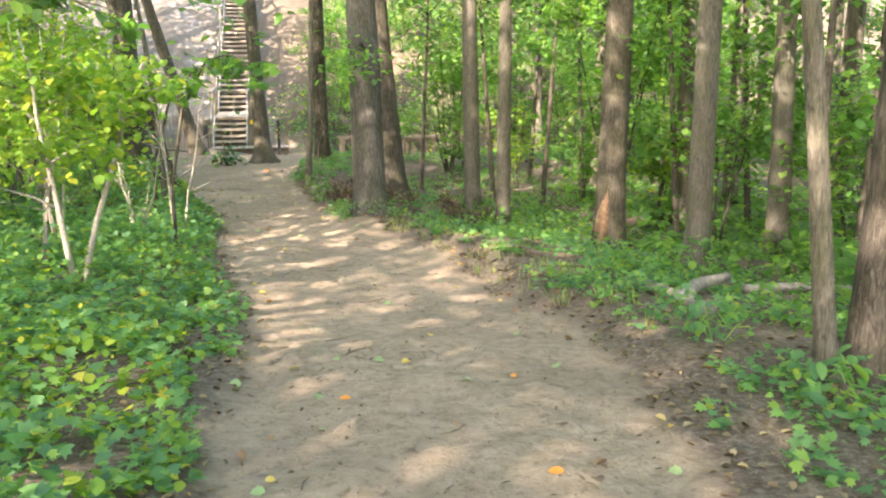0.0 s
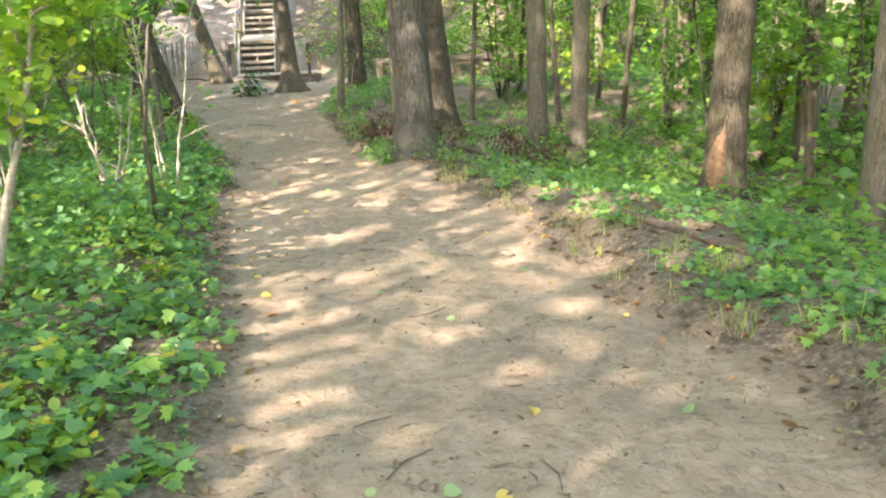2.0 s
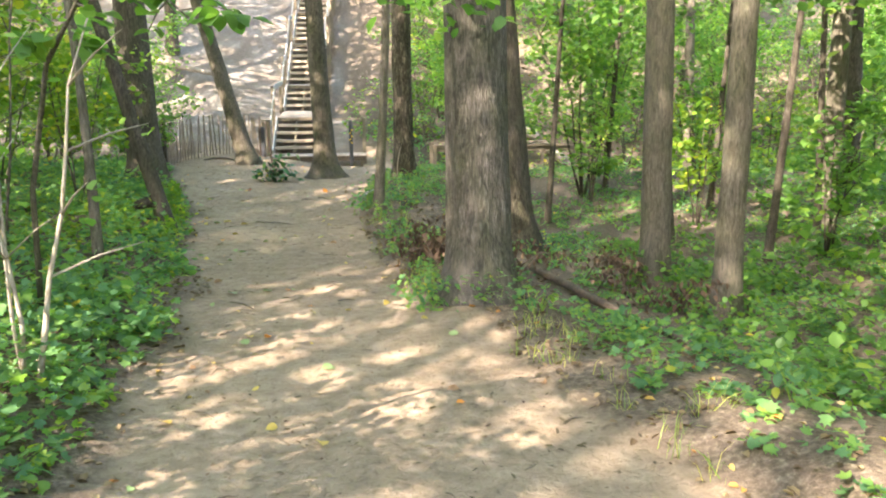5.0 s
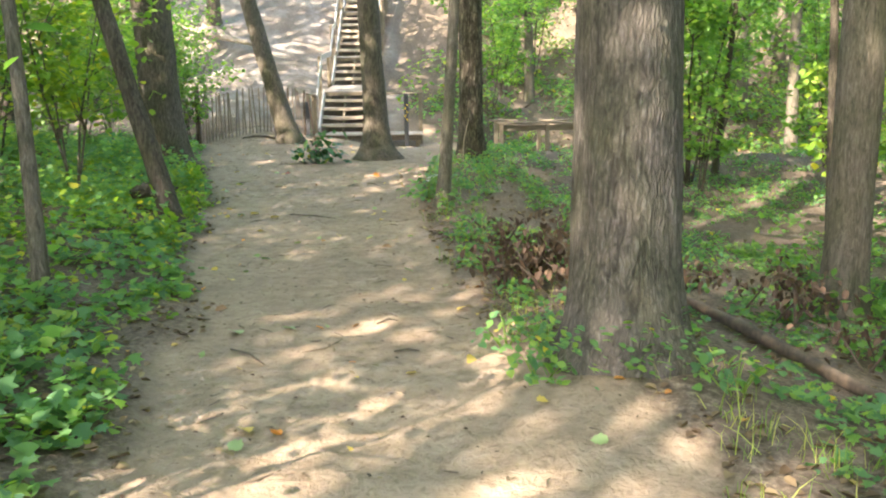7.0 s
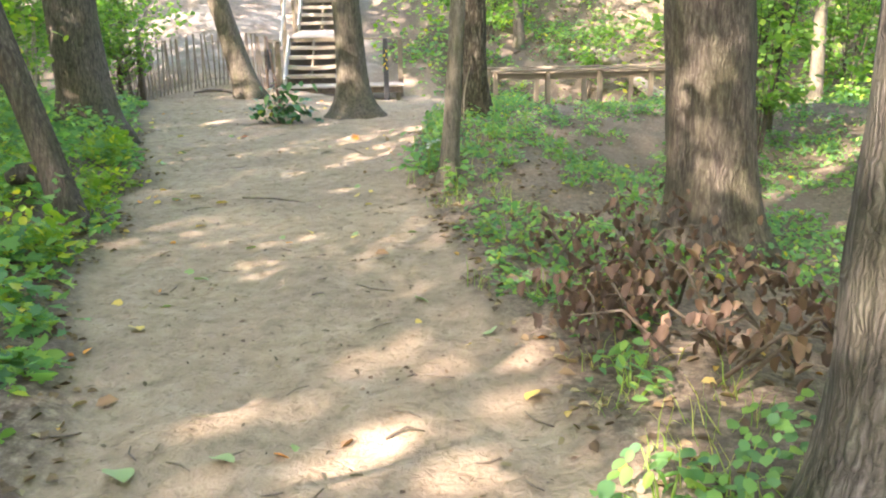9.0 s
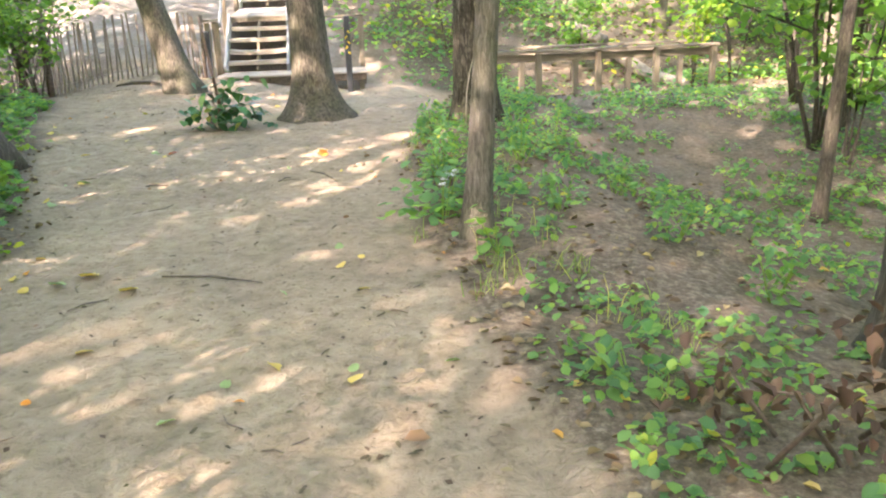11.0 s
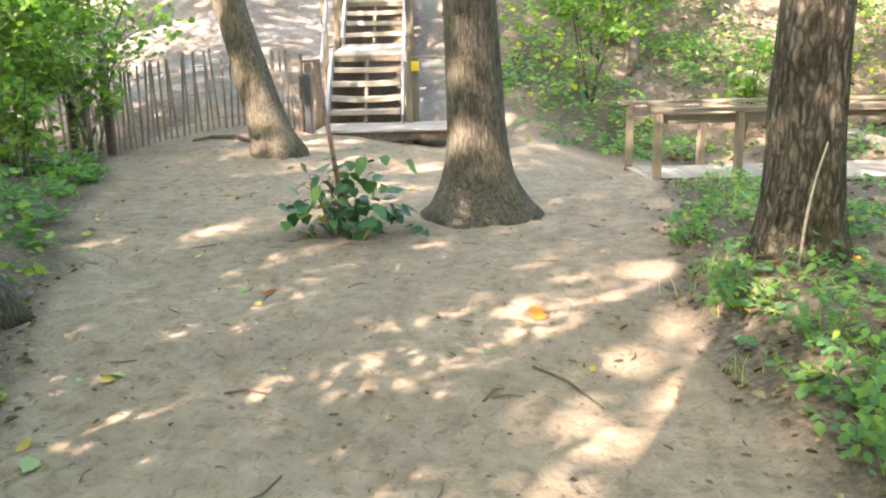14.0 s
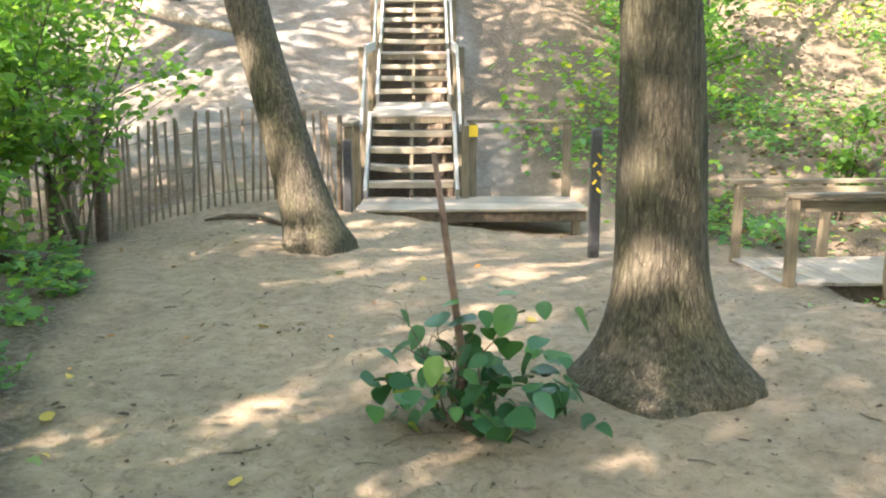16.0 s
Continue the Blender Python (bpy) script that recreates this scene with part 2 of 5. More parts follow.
# ---- plan ----
GY = np.array([-400, -5, 0, 3, 5.7, 7.5, 8.8, 10, 11.4, 14, 16, 19, 21, 22, 24.2, 26, 27.2, 28.4, 30, 400])
GZ = np.array([0.6, 0.2, 0.0, -0.17, -0.33, -0.46, -0.54, -0.58, -0.59, -0.60, -0.60, -0.58, -0.52, -0.46, -0.38, -0.34, -0.37, -0.50, -0.60, -0.60])
EDGE_Y = np.array([-60, -3, 3.1, 6, 7.8, 10.3, 11.4, 12.6, 14.6, 18.6, 19.8, 22.4, 23.7, 25.5, 27, 28.5, 33])
EDGE_L = np.array([-1.0, -0.9, -0.95, -1.45, -2.05, -2.77, -3.2, -3.5, -4.2, -6.1, -6.5, -7.9, -8.7, -9.5, -10.4, -11.0, -11.2])
EDGE_R = np.array([1.3, 1.35, 1.25, 1.15, 0.52, 0.12, -0.35, -0.95, -2.15, -3.4, -3.75, -4.25, -4.15, -3.95, -3.6, -3.4, -3.6])
STAIR = Vector((-8.64, 29.58, 0))
STAIR_YAW = 11.0
CU, SU = math.cos(radians(STAIR_YAW)), math.sin(radians(STAIR_YAW))


def fuzz(x, y, s, seed=0.0):
    """Smooth waves without a period, about -1 to 1."""
    x, y = np.asarray(x, float) * s + seed, np.asarray(y, float) * s - seed
    return (np.sin(x * 1.7 + 1.3 * np.sin(y * 1.1)) + np.sin(y * 1.9 + 1.7 * np.sin(x * 0.9 + 1.0)) + np.sin((x + y) * 2.7 + np.sin(x * 2.1 - y * 1.3))) / 3


def smooth(a, b, v):
    k = np.clip((v - a) / (b - a), 0, 1)
    return k * k * (3 - 2 * k)


def stair_frame(x, y):
    dx, dy = np.asarray(x, float) - STAIR.x, np.asarray(y, float) - STAIR.y
    return dx * CU + dy * SU, -dx * SU + dy * CU


def trail(x, y):
    """1 on the trodden way, 0 off it, and how far off it a place lies on either side."""
    wob = 0.13 * fuzz(x, y, 1.6) + 0.07 * fuzz(x, y, 5.0, 3)
    lo, hi = np.interp(y, EDGE_Y, EDGE_L) + wob, np.interp(y, EDGE_Y, EDGE_R) + wob
    off_l, off_r = np.clip(lo - x, 0, None), np.clip(x - hi, 0, None)
    return smooth(0.18, -0.12, np.maximum(lo - x, x - hi)) * smooth(33, 31, y), off_l, off_r


def height(x, y):
    """The ground's height."""
    x, y = np.asarray(x, float), np.asarray(y, float)
    on, off_l, off_r = trail(x, y)
    z = np.interp(y, GY, GZ)
    # verges beside the trodden way
    z = z + 0.19 * smooth(0, 0.6, off_r) * smooth(3, 7, y) * smooth(13, 10, y) - 0.42 * smooth(0.6, 3.6, off_r) * smooth(27, 21, y)
    z = z + 0.20 * smooth(0, 0.7, off_r) * (1 - 0.9 * smooth(1.1, 2.6, off_r)) * smooth(18, 20.5, y) * smooth(26, 23.5, y) + 0.12 * np.exp(-((x + 1.2) / 0.8) ** 2 - ((y - 13.9) / 1.0) ** 2)
    z = z + 0.24 * smooth(0.1, 1.0, off_l) * smooth(14, 17, y) * smooth(26, 23, y) + 0.05 * smooth(0, 0.3, off_l) * smooth(18, 15, y) + 0.13 * smooth(0.2, 1.1, off_l) * smooth(4, 7, y) * smooth(18, 15, y)
    z = z - 0.25 * smooth(3, 12, off_l) - 0.3 * smooth(6, 20, off_r)
    z = z - 0.035 * on * np.cos(np.clip((x - (np.interp(y, EDGE_Y, EDGE_L) + np.interp(y, EDGE_Y, EDGE_R)) / 2) / 1.6, -1.5, 1.5))
    # bank by the picket fence, gully under the footbridge
    z = z + 0.46 * np.exp(-((x + 10.3) / 1.7) ** 2 - ((y - 30.3) / 1.5) ** 2) + 0.12 * np.exp(-((x + 9.0) / 1.2) ** 2 - ((y - 27.9) / 1.2) ** 2)
    z = z - 0.43 * smooth(-5.6, -4.0, x) * smooth(25.5, 28.4, y)
    z = z - 1.3 * smooth(-3.3, -1.9, x) * smooth(26.6, 28.4, y) * smooth(33.5, 31.2, y)
    z = z + 0.10 * np.exp(-((x + 3.6) / 0.45) ** 2 - ((y - 30.2) / 0.7) ** 2)
    # the dune behind the stairs, and sand drifted against the deck
    u, v = stair_frame(x, y)
    z = z + 0.17 * np.exp(-((u - 0.5) / 1.3) ** 2 - ((v + 0.1) / 0.7) ** 2)
    start = 1.3 + 2.2 * smooth(3.0, 6.5, u) - 0.6 * smooth(0, -4, u)
    w = v - start
    hill = np.interp(w, [-50, 0, 1.2, 4.6, 6.9, 11, 18, 26, 40, 400], [0, 0, 0.75, 1.95, 3.45, 5.9, 10, 13.5, 16, 17])
    hill = hill * (1 + 0.06 * fuzz(x, y, 0.35, 5)) + 0.10 * fuzz(x, y, 1.3, 2) * smooth(0, 3, w)
    # ground hollowed out under the stairs so the gaps between treads look dark
    z = z + np.where(w > 0, hill, 0) - 1.8 * smooth(0.74, 0.60, np.abs(u - 0.66)) * smooth(0.9, 1.4, v) * smooth(16, 14, v)
    far = np.hypot(x + 4, y - 15)
    z = z + smooth(14, 60, far) * 0.5 * fuzz(x, y, 0.12, 9)
    z = z + 0.018 * fuzz(x, y, 2.6, 4) + 0.010 * fuzz(x, y, 7.5, 7)
    z = z + on * (0.013 * fuzz(x, y, 7.0, 1) * (0.5 + 0.5 * fuzz(x, y, 1.1, 3)) + 0.008 * fuzz(x, y, 9.0, 6) * (0.5 + 0.5 * fuzz(x, y, 1.9, 2)))
    return z


def ground_z(x, y):
    return float(height(x, y))


# ---- mesh helpers ----
def mesh_object(name, verts, faces, mat, parent=None, smooth_faces=False):
    me = bpy.data.meshes.new(name)
    me.from_pydata([tuple(v) for v in verts], [], [tuple(f) for f in faces])
    me.materials.append(mat)
    if smooth_faces:
        me.polygons.foreach_set("use_smooth", [True] * len(me.polygons))
    me.update()
    ob = new(name, me)
    ob.parent = parent
    return ob


def part(name, bm, mat, parent=None, label="", smooth_faces=False):
    me = bpy.data.meshes.new(name)
    bm.to_mesh(me)
    bm.free()
    me.materials.append(mat)
    if smooth_faces:
        me.polygons.foreach_set("use_smooth", [True] * len(me.polygons))
    ob = new(name, me)
    ob.parent = parent
    return tagged(ob, label)


def thing(name, m, label, category, group="", kind=""):
    ob = new(name)
    ob.matrix_world = m
    return tagged(ob, label, category, group, kind)


def box(bm, size, m=Matrix(), bevel=0.0, bow=0.0):
    """A board in an empty bmesh: bevelled, and bent or sagging by bow."""
    bmesh.ops.create_cube(bm, size=1)
    bmesh.ops.scale(bm, vec=size, verts=bm.verts)
    if bevel:
        bmesh.ops.bevel(bm, geom=list(bm.edges), offset=bevel, segments=1, affect="EDGES")
    if bow:
        ed = [e for e in bm.edges if abs(e.verts[0].co.x - e.verts[1].co.x) > size[0] * 0.5]
        bmesh.ops.subdivide_edges(bm, edges=ed, cuts=5, use_grid_fill=True)
        for v in bm.verts:
            v.co.z += bow * (1 - (2 * v.co.x / size[0]) ** 2)
    bmesh.ops.transform(bm, matrix=m, verts=bm.verts)


def tube(points, radii, sides=10, rough=0.0, lobes=0.0, seed=0, ridge=0.0, cap=True):
    """Verts and faces of a limb along points, with a radius at each, knobbly and flared in lobes at its foot."""
    rnd = random.Random(seed)
    pts = [Vector(p) for p in points]
    ph = [rnd.uniform(0, 6.28) for _ in range(6)]
    verts, faces = [], []
    side = Vector((1, 0.13, 0)).normalized()
    for i, (p, r) in enumerate(zip(pts, radii)):
        d = (pts[min(i + 1, len(pts) - 1)] - pts[max(i - 1, 0)]).normalized()
        side = (side - d * side.dot(d)).normalized()
        up = d.cross(side)
        foot = max(0.0, 1 - i / max(1, len(pts) * 0.16)) if lobes else 0
        for k in range(sides):
            a = 6.28319 * k / sides
            q = 1 + rough * noise.noise(Vector((math.cos(a) * 1.4 + seed, math.sin(a) * 1.4, p.z * 1.3)))
            q += ridge * noise.noise(Vector((math.cos(a) * 9 + seed, math.sin(a) * 9, p.z * 1.6)))
            q += lobes * foot * foot * max(0, math.sin(3 * a + ph[0]) * 0.6 + math.sin(5 * a + ph[1]) * 0.5)
            verts.append(p + (side * math.cos(a) + up * math.sin(a)) * r * q)
        if i:
            b = (i - 1) * sides
            faces += [(b + k, b + (k + 1) % sides, b + sides + (k + 1) % sides, b + sides + k) for k in range(sides)]
    if cap:
        faces.append(tuple(range(len(verts) - sides, len(verts))))
        faces.append(tuple(range(sides - 1, -1, -1)))
    return verts, faces


def join(*pieces):
    verts, faces = [], []
    for v, f in pieces:
        k = len(verts)
        verts += list(v)
        faces += [tuple(i + k for i in q) for q in f]
    return verts, faces


LEAF = {
    "oval": (np.array([(0, 0, 0), (0.34, 0.30, 0.06), (0.38, 0.68, 0.05), (0, 1, -0.08), (-0.38, 0.68, 0.05), (-0.34, 0.30, 0.06), (0, 0.5, 0)]),
             [(0, 1, 6), (1, 2, 6), (2, 3, 6), (3, 4, 6), (4, 5, 6), (5, 0, 6)]),
    "broad": (np.array([(0, 0, 0), (0.48, 0.14, 0.05), (0.52, 0.56, 0.07), (0, 1, -0.1), (-0.52, 0.56, 0.07), (-0.48, 0.14, 0.05), (0, 0.45, -0.02)]),
              [(0, 1, 6), (1, 2, 6), (2, 3, 6), (3, 4, 6), (4, 5, 6), (5, 0, 6)]),
    "lobed": (np.array([(0, 0, 0), (0.30, 0.08, 0.03), (0.55, 0.30, 0.10), (0.30, 0.45, 0.02), (0.42, 0.80, 0.08), (0.13, 0.70, 0), (0, 1, -0.08), (-0.13, 0.70, 0), (-0.42, 0.80, 0.08), (-0.30, 0.45, 0.02), (-0.55, 0.30, 0.10), (-0.30, 0.08, 0.03)]),
              [(0, 1, 3), (1, 2, 3), (3, 4, 5), (0, 3, 5), (5, 6, 7), (0, 5, 7), (7, 8, 9), (0, 7, 9), (9, 10, 11), (0, 9, 11)]),
    "small": (np.array([(0, 0, 0), (0.36, 0.45, 0.07), (0, 1, -0.06), (-0.36, 0.45, 0.07)]), [(0, 1, 2), (0, 2, 3)]),
    "curled": (np.array([(0, 0, 0), (0.28, 0.3, 0.22), (0.22, 0.75, 0.26), (0, 1, 0.05), (-0.24, 0.7, 0.18), (-0.3, 0.3, 0.25), (0, 0.5, -0.02)]),
               [(0, 1, 6), (1, 2, 6), (2, 3, 6), (3, 4, 6), (4, 5, 6), (5, 0, 6)]),
    "chip": (np.array([(-0.12, 0, 0), (0.13, 0.05, 0.05), (0.17, 0.5, 0.1), (0.05, 1, 0.02), (-0.14, 0.85, 0.08), (-0.18, 0.4, 0.05)]), [(0, 1, 2, 5), (5, 2, 3, 4)]),
    "blade": (np.array([(-0.013, 0, 0), (0.013, 0, 0), (0.011, 0.55, 0.06), (-0.011, 0.55, 0.06), (0, 1, -0.16)]), [(0, 1, 2, 3), (3, 2, 4)]),
}


def fine_leaf(wide, blunt, cup, droop, waves=0.0):
    """A leaf with a smooth rounded outline, a sunk midrib and a drooping tip."""
    ys = [0.0, 0.1, 0.25, 0.42, 0.6, 0.76, 0.89, 1.0]
    v = [(0, y, -droop * y * y) for y in ys]
    f = []
    for s in (1, -1):
        base = len(v)
        for i, y in enumerate(ys[1:-1]):
            w = wide * math.sin(math.pi * y ** blunt) ** 0.75 * (1 + waves * (-1) ** i)
            v.append((s * w, y + 0.03 * s * waves, cup * w - droop * y * y + 0.02 * math.sin(9 * y + s)))
        for i in range(len(ys) - 1):
            q = [i, i + 1] + ([base + i] if i < 6 else []) + ([base + i - 1] if i > 0 else [])
            f.append(tuple(q if s < 0 else q[::-1]))
    return np.array(v, float), f


LEAF["maple"] = LEAF["lobed"]
LEAF["oval_fine"] = fine_leaf(0.30, 0.85, 0.35, 0.10)
LEAF["broad_fine"] = fine_leaf(0.44, 0.70, 0.22, 0.12)
LEAF["ragged_fine"] = fine_leaf(0.40, 0.75, 0.30, 0.06, 0.16)


def leaves(name, places, sizes, pitch, shape, mat, parent=None, seed=0, yaw=None):
    """Many leaves as one mesh. pitch: range of degrees by which a leaf tips from level (negative hangs)."""
    places = np.asarray(places, float).reshape(-1, 3)
    rng = np.random.default_rng(seed)
    n = len(places)
    tv, tf = LEAF[shape]
    a = rng.uniform(0, 6.2832, n) if yaw is None else yaw
    b = np.radians(rng.uniform(*pitch, n))
    c = rng.uniform(-0.5, 0.5, n)
    s = np.broadcast_to(sizes, n)[:, None]
    fx = np.stack([np.cos(a), np.sin(a), 0 * a], 1)
    fy = np.stack([-np.sin(a) * np.cos(b), np.cos(a) * np.cos(b), np.sin(b)], 1)
    fz = np.cross(fx, fy)
    gx = fx * np.cos(c)[:, None] + fz * np.sin(c)[:, None]
    gz = np.cross(gx, fy)
    v = places[:, None] + s[:, None] * (tv[None, :, 0:1] * gx[:, None] + tv[None, :, 1:2] * fy[:, None] + tv[None, :, 2:3] * gz[:, None])
    me = bpy.data.meshes.new(name)
    k = len(tv)
    loops = np.concatenate([np.array(f) for f in tf])
    count = np.array([len(f) for f in tf])
    nl = len(loops)
    me.vertices.add(n * k)
    me.vertices.foreach_set("co", v.reshape(-1))
    me.loops.add(n * nl)
    me.loops.foreach_set("vertex_index", (np.arange(n)[:, None] * k + loops[None]).reshape(-1).astype(np.int32))
    starts = np.concatenate([[0], np.cumsum(count)[:-1]])
    me.polygons.add(n * len(tf))
    me.polygons.foreach_set("loop_start", (np.arange(n)[:, None] * nl + starts[None]).reshape(-1).astype(np.int32))
    me.update(calc_edges=True)
    me.validate()
    me.materials.append(mat)
    ob = new(name, me)
    ob.parent = parent
    return ob


# ---- ground ----
def axis(lo, hi, step, reach):
    mid = np.arange(lo, hi + step / 2, step)
    out = [step]
    while sum(out) < reach:
        out.append(out[-1] * 1.22)
    out = np.cumsum(out)
    return np.concatenate([lo - out[::-1], mid, hi + out])


def build_ground():
    xs, ys = axis(-14, 6, 0.065, 500), axis(0, 33, 0.07, 500)
    gx, gy = np.meshgrid(xs, ys)
    z = height(gx, gy)
    on, off_l, off_r = trail(gx, gy)
    nx, ny = len(xs), len(ys)
    me = bpy.data.meshes.new("ground")
    me.vertices.add(nx * ny)
    me.vertices.foreach_set("co", np.stack([gx, gy, z], -1).reshape(-1))
    i = (np.arange(ny - 1)[:, None] * nx + np.arange(nx - 1)[None]).reshape(-1)
    quads = np.stack([i, i + 1, i + nx + 1, i + nx], 1).astype(np.int32)
    me.loops.add(quads.size)
    me.loops.foreach_set("vertex_index", quads.reshape(-1))
    me.polygons.add(len(quads))
    me.polygons.foreach_set("loop_start", np.arange(len(quads), dtype=np.int32) * 4)
    me.polygons.foreach_set("use_smooth", np.ones(len(quads), bool))
    me.update(calc_edges=True)
    u, v = stair_frame(gx, gy)
    edge = 0.5 * fuzz(gx, gy, 0.8, 8)
    # no sand under the stairs: the darker litter colour stands in for shade there
    dune = smooth(0.6, 2.0, v + edge) * smooth(-10, -8, u + edge) * smooth(2.5, 1.3, u + edge * 1.6) * (1 - smooth(0.8, 0.66, np.abs(u - 0.66)) * smooth(0.9, 1.2, v))
    for key, data in (("trail", on), ("dune", dune)):
        at = me.attributes.new(key, "FLOAT", "POINT")
        at.data.foreach_set("value", data.reshape(-1).astype(np.float32))
    me.materials.append(M_EARTH)
    tagged(new("ground", me), "sandy brown trodden forest trail through leaf litter, rising to a dune", "ground", kind="structure")


build_ground()


# ---- trees ----
def crown_places(n, centre, spread, rng, clumps=26):
    """Leaf places in clumps within a flattened ball, with gaps between."""
    c = rng.normal(size=(clumps, 3))
    c = c / np.linalg.norm(c, axis=1)[:, None] * rng.uniform(0.45, 1.0, (clumps, 1)) * np.array(spread)
    pick = rng.integers(0, clumps, n)
    return np.array(centre) + c[pick] + rng.normal(size=(n, 3)) * np.array([0.75, 0.75, 0.42])


def tree(x, y, radius, tall, lean=(0, 0), bark=M_BARK, sides=28, flare=1.45, label="", name="tree", crown=900, spread=(3.6, 3.6, 2.6), seed=0, bend=0.0, lobes=0.35, limbs=5, ridge=0.06, group="trees of the wood"):
    """A woodland tree: a flared trunk that leans (metres to the side per metre of height), limbs and a leafy crown above."""
    rng = np.random.default_rng(seed + 100)
    rnd = random.Random(seed)
    z0 = ground_z(x, y)
    t = thing(name, pose(x, y, z0), label, "tree", group)
    hs = [-0.25, -0.1, 0.0, 0.06, 0.12, 0.2, 0.3, 0.42, 0.56, 0.72, 0.9, 1.1, 1.35, 1.6, 1.9, 2.2, 2.6, 3.0, 3.5, 4.2, 5, 6, 7.5, 9]
    hs = [h for h in hs if h < tall * 0.92] + [tall * 0.94]
    pts, rad = [], []
    for h in hs:
        g = max(h, 0)
        sway = bend * math.sin(g * 0.7 + seed)
        pts.append((lean[0] * g + sway, lean[1] * g + 0.5 * sway, h))
        rad.append(radius * (1 + (flare - 1) * math.exp(-g / 0.22) + 0.10 * math.exp(-g / 1.2)) * (1 - 0.62 * (g / tall) ** 1.2))
    v, f = tube(pts, rad, sides, 0.10, lobes, seed, ridge)
    mesh_object("trunk", v, f, bark, t, True)
    top = Vector(pts[-1])
    for k in range(limbs):
        h = tall * rnd.uniform(0.48, 0.85)
        a = rnd.uniform(0, 6.28)
        base = Vector((lean[0] * h, lean[1] * h, h))
        out = Vector((math.cos(a), math.sin(a), rnd.uniform(0.35, 0.9))) * rnd.uniform(1.4, 2.6)
        p = [base, base + out * 0.35 + Vector((0, 0, -0.05)), base + out * 0.7, base + out + Vector((0, 0, 0.35))]
        v, f = tube(p, [radius * 0.34, radius * 0.26, radius * 0.17, radius * 0.06], 7, 0.15, 0, k)
        mesh_object("limb", v, f, bark, t, True)
    if crown:
        crown = int(crown * 1.75)
        centre = (top.x, top.y, tall * 0.84)
        leaves("crown", crown_places(crown, centre, spread, rng), rng.uniform(0.20, 0.34, crown), (-50, 25), "small", M_CROWN, t, seed)
    return t


# trees along the way, from the first to the last
tree(2.62, 4.6, 0.125, 11, (0.05, 0.02), M_BARK_DARK, 20, 1.35, "slim dark tree leaning away beside the trail", seed=11, crown=500)
tree(2.36, 4.50, 0.062, 7, (-0.13, 0.02), M_BARK_PALE, 14, 1.25, "thin pale young tree with a crooked stem", seed=12, crown=260, bend=0.05, limbs=3)
tree(3.30, 10.1, 0.155, 13, (0.02, 0.03), M_BARK_PALE, 22, 1.3, "straight pale grey tree amid low plants", seed=13)
scarred = tree(2.74, 12.95, 0.235, 15, (0.03, 0.02), M_BARK, 28, 1.3, "straight tree with bare orange wood at its foot", seed=14)
tree(1.15, 15.2, 0.135, 13, (0.015, 0.0), M_BARK_PALE, 18, 1.3, "grey tree with peeling bark", seed=15)
tree(0.62, 16.5, 0.17, 14, (-0.01, 0.0), M_BARK_PALE, 20, 1.4, "straight grey tree among green plants", seed=16)
thick_tree = tree(-1.26, 13.88, 0.268, 17, (-0.02, 0.01), M_BARK_DEEP, 44, 1.42, "thick grey-brown tree with deeply furrowed bark", seed=17, crown=1300, spread=(4.2, 4.2, 3), lobes=0.30, ridge=0.08)
tree(-1.12, 17.9, 0.30, 17, (-0.075, 0.0), M_BARK_DARK, 32, 1.5, "thick dark tree leaning over the verge", seed=18, crown=1200, spread=(4, 4, 3))
tree(-3.30, 19.38, 0.074, 8, (0.055, 0.03), M_BARK_PALE, 16, 1.5, "slim young tree at the edge of the trail", seed=19, crown=280, limbs=3, bend=0.02)
tree(-3.44, 22.75, 0.192, 15, (0.0, 0.0), M_BARK_SHAG, 36, 1.4, "furrowed grey-brown tree on the grassy verge", seed=20, ridge=0.1)
tree(-5.50, 24.42, 0.215, 16, (-0.045, 0.03), M_BARK, 40, 2.25, "brown tree with a wide flared foot standing in the trail", seed=21, crown=1200, spread=(4, 4, 3), lobes=0.48, ridge=0.07)
tree(-8.42, 27.42, 0.205, 13, (-0.29, 0.05), M_BARK, 28, 1.7, "brown tree leaning strongly beside the picket fence", seed=22, lobes=0.4)
tree(-8.2, 21.45, 0.31, 16, (-0.03, 0.0), M_BARK, 36, 1.45, "thick tree on the bank beside the trail", seed=23, crown=1100, spread=(4, 4, 3))
leaner = tree(-5.78, 17.25, 0.098, 9, (-0.30, 0.05), M_BARK_DARK, 18, 1.35, "dark young tree leaning away from the trail", seed=24, crown=300, limbs=3)
tree(-4.9, 14.0, 0.05, 6, (-0.10, 0.05), M_BARK_PALE, 10, 1.2, "thin crooked young tree in the undergrowth", seed=25, crown=200, limbs=3, bend=0.07)

# bare wood on the scarred tree
v, f = tube([(-0.15, -0.155, 0.0), (-0.135, -0.15, 0.3), (-0.10, -0.14, 0.62), (-0.05, -0.15, 0.98)], [0.125, 0.11, 0.10, 0.05], 12, 0.5, 0, 3)
trunk_of = lambda t: next(o for o in t.children if o.name.startswith("trunk"))
mesh_object("bare_patch", v, f, M_BARE, trunk_of(scarred), True)

# broken stub on the leaning young tree
v, f = tube([(-0.10, 0.02, 0.35), (-0.24, 0.03, 0.42), (-0.38, 0.02, 0.40), (-0.47, 0.0, 0.36)], [0.075, 0.085, 0.08, 0.055], 10, 0.3, 0, 6)
mesh_object("broken_stub", v, f, M_BARK_DARK, trunk_of(leaner), True)

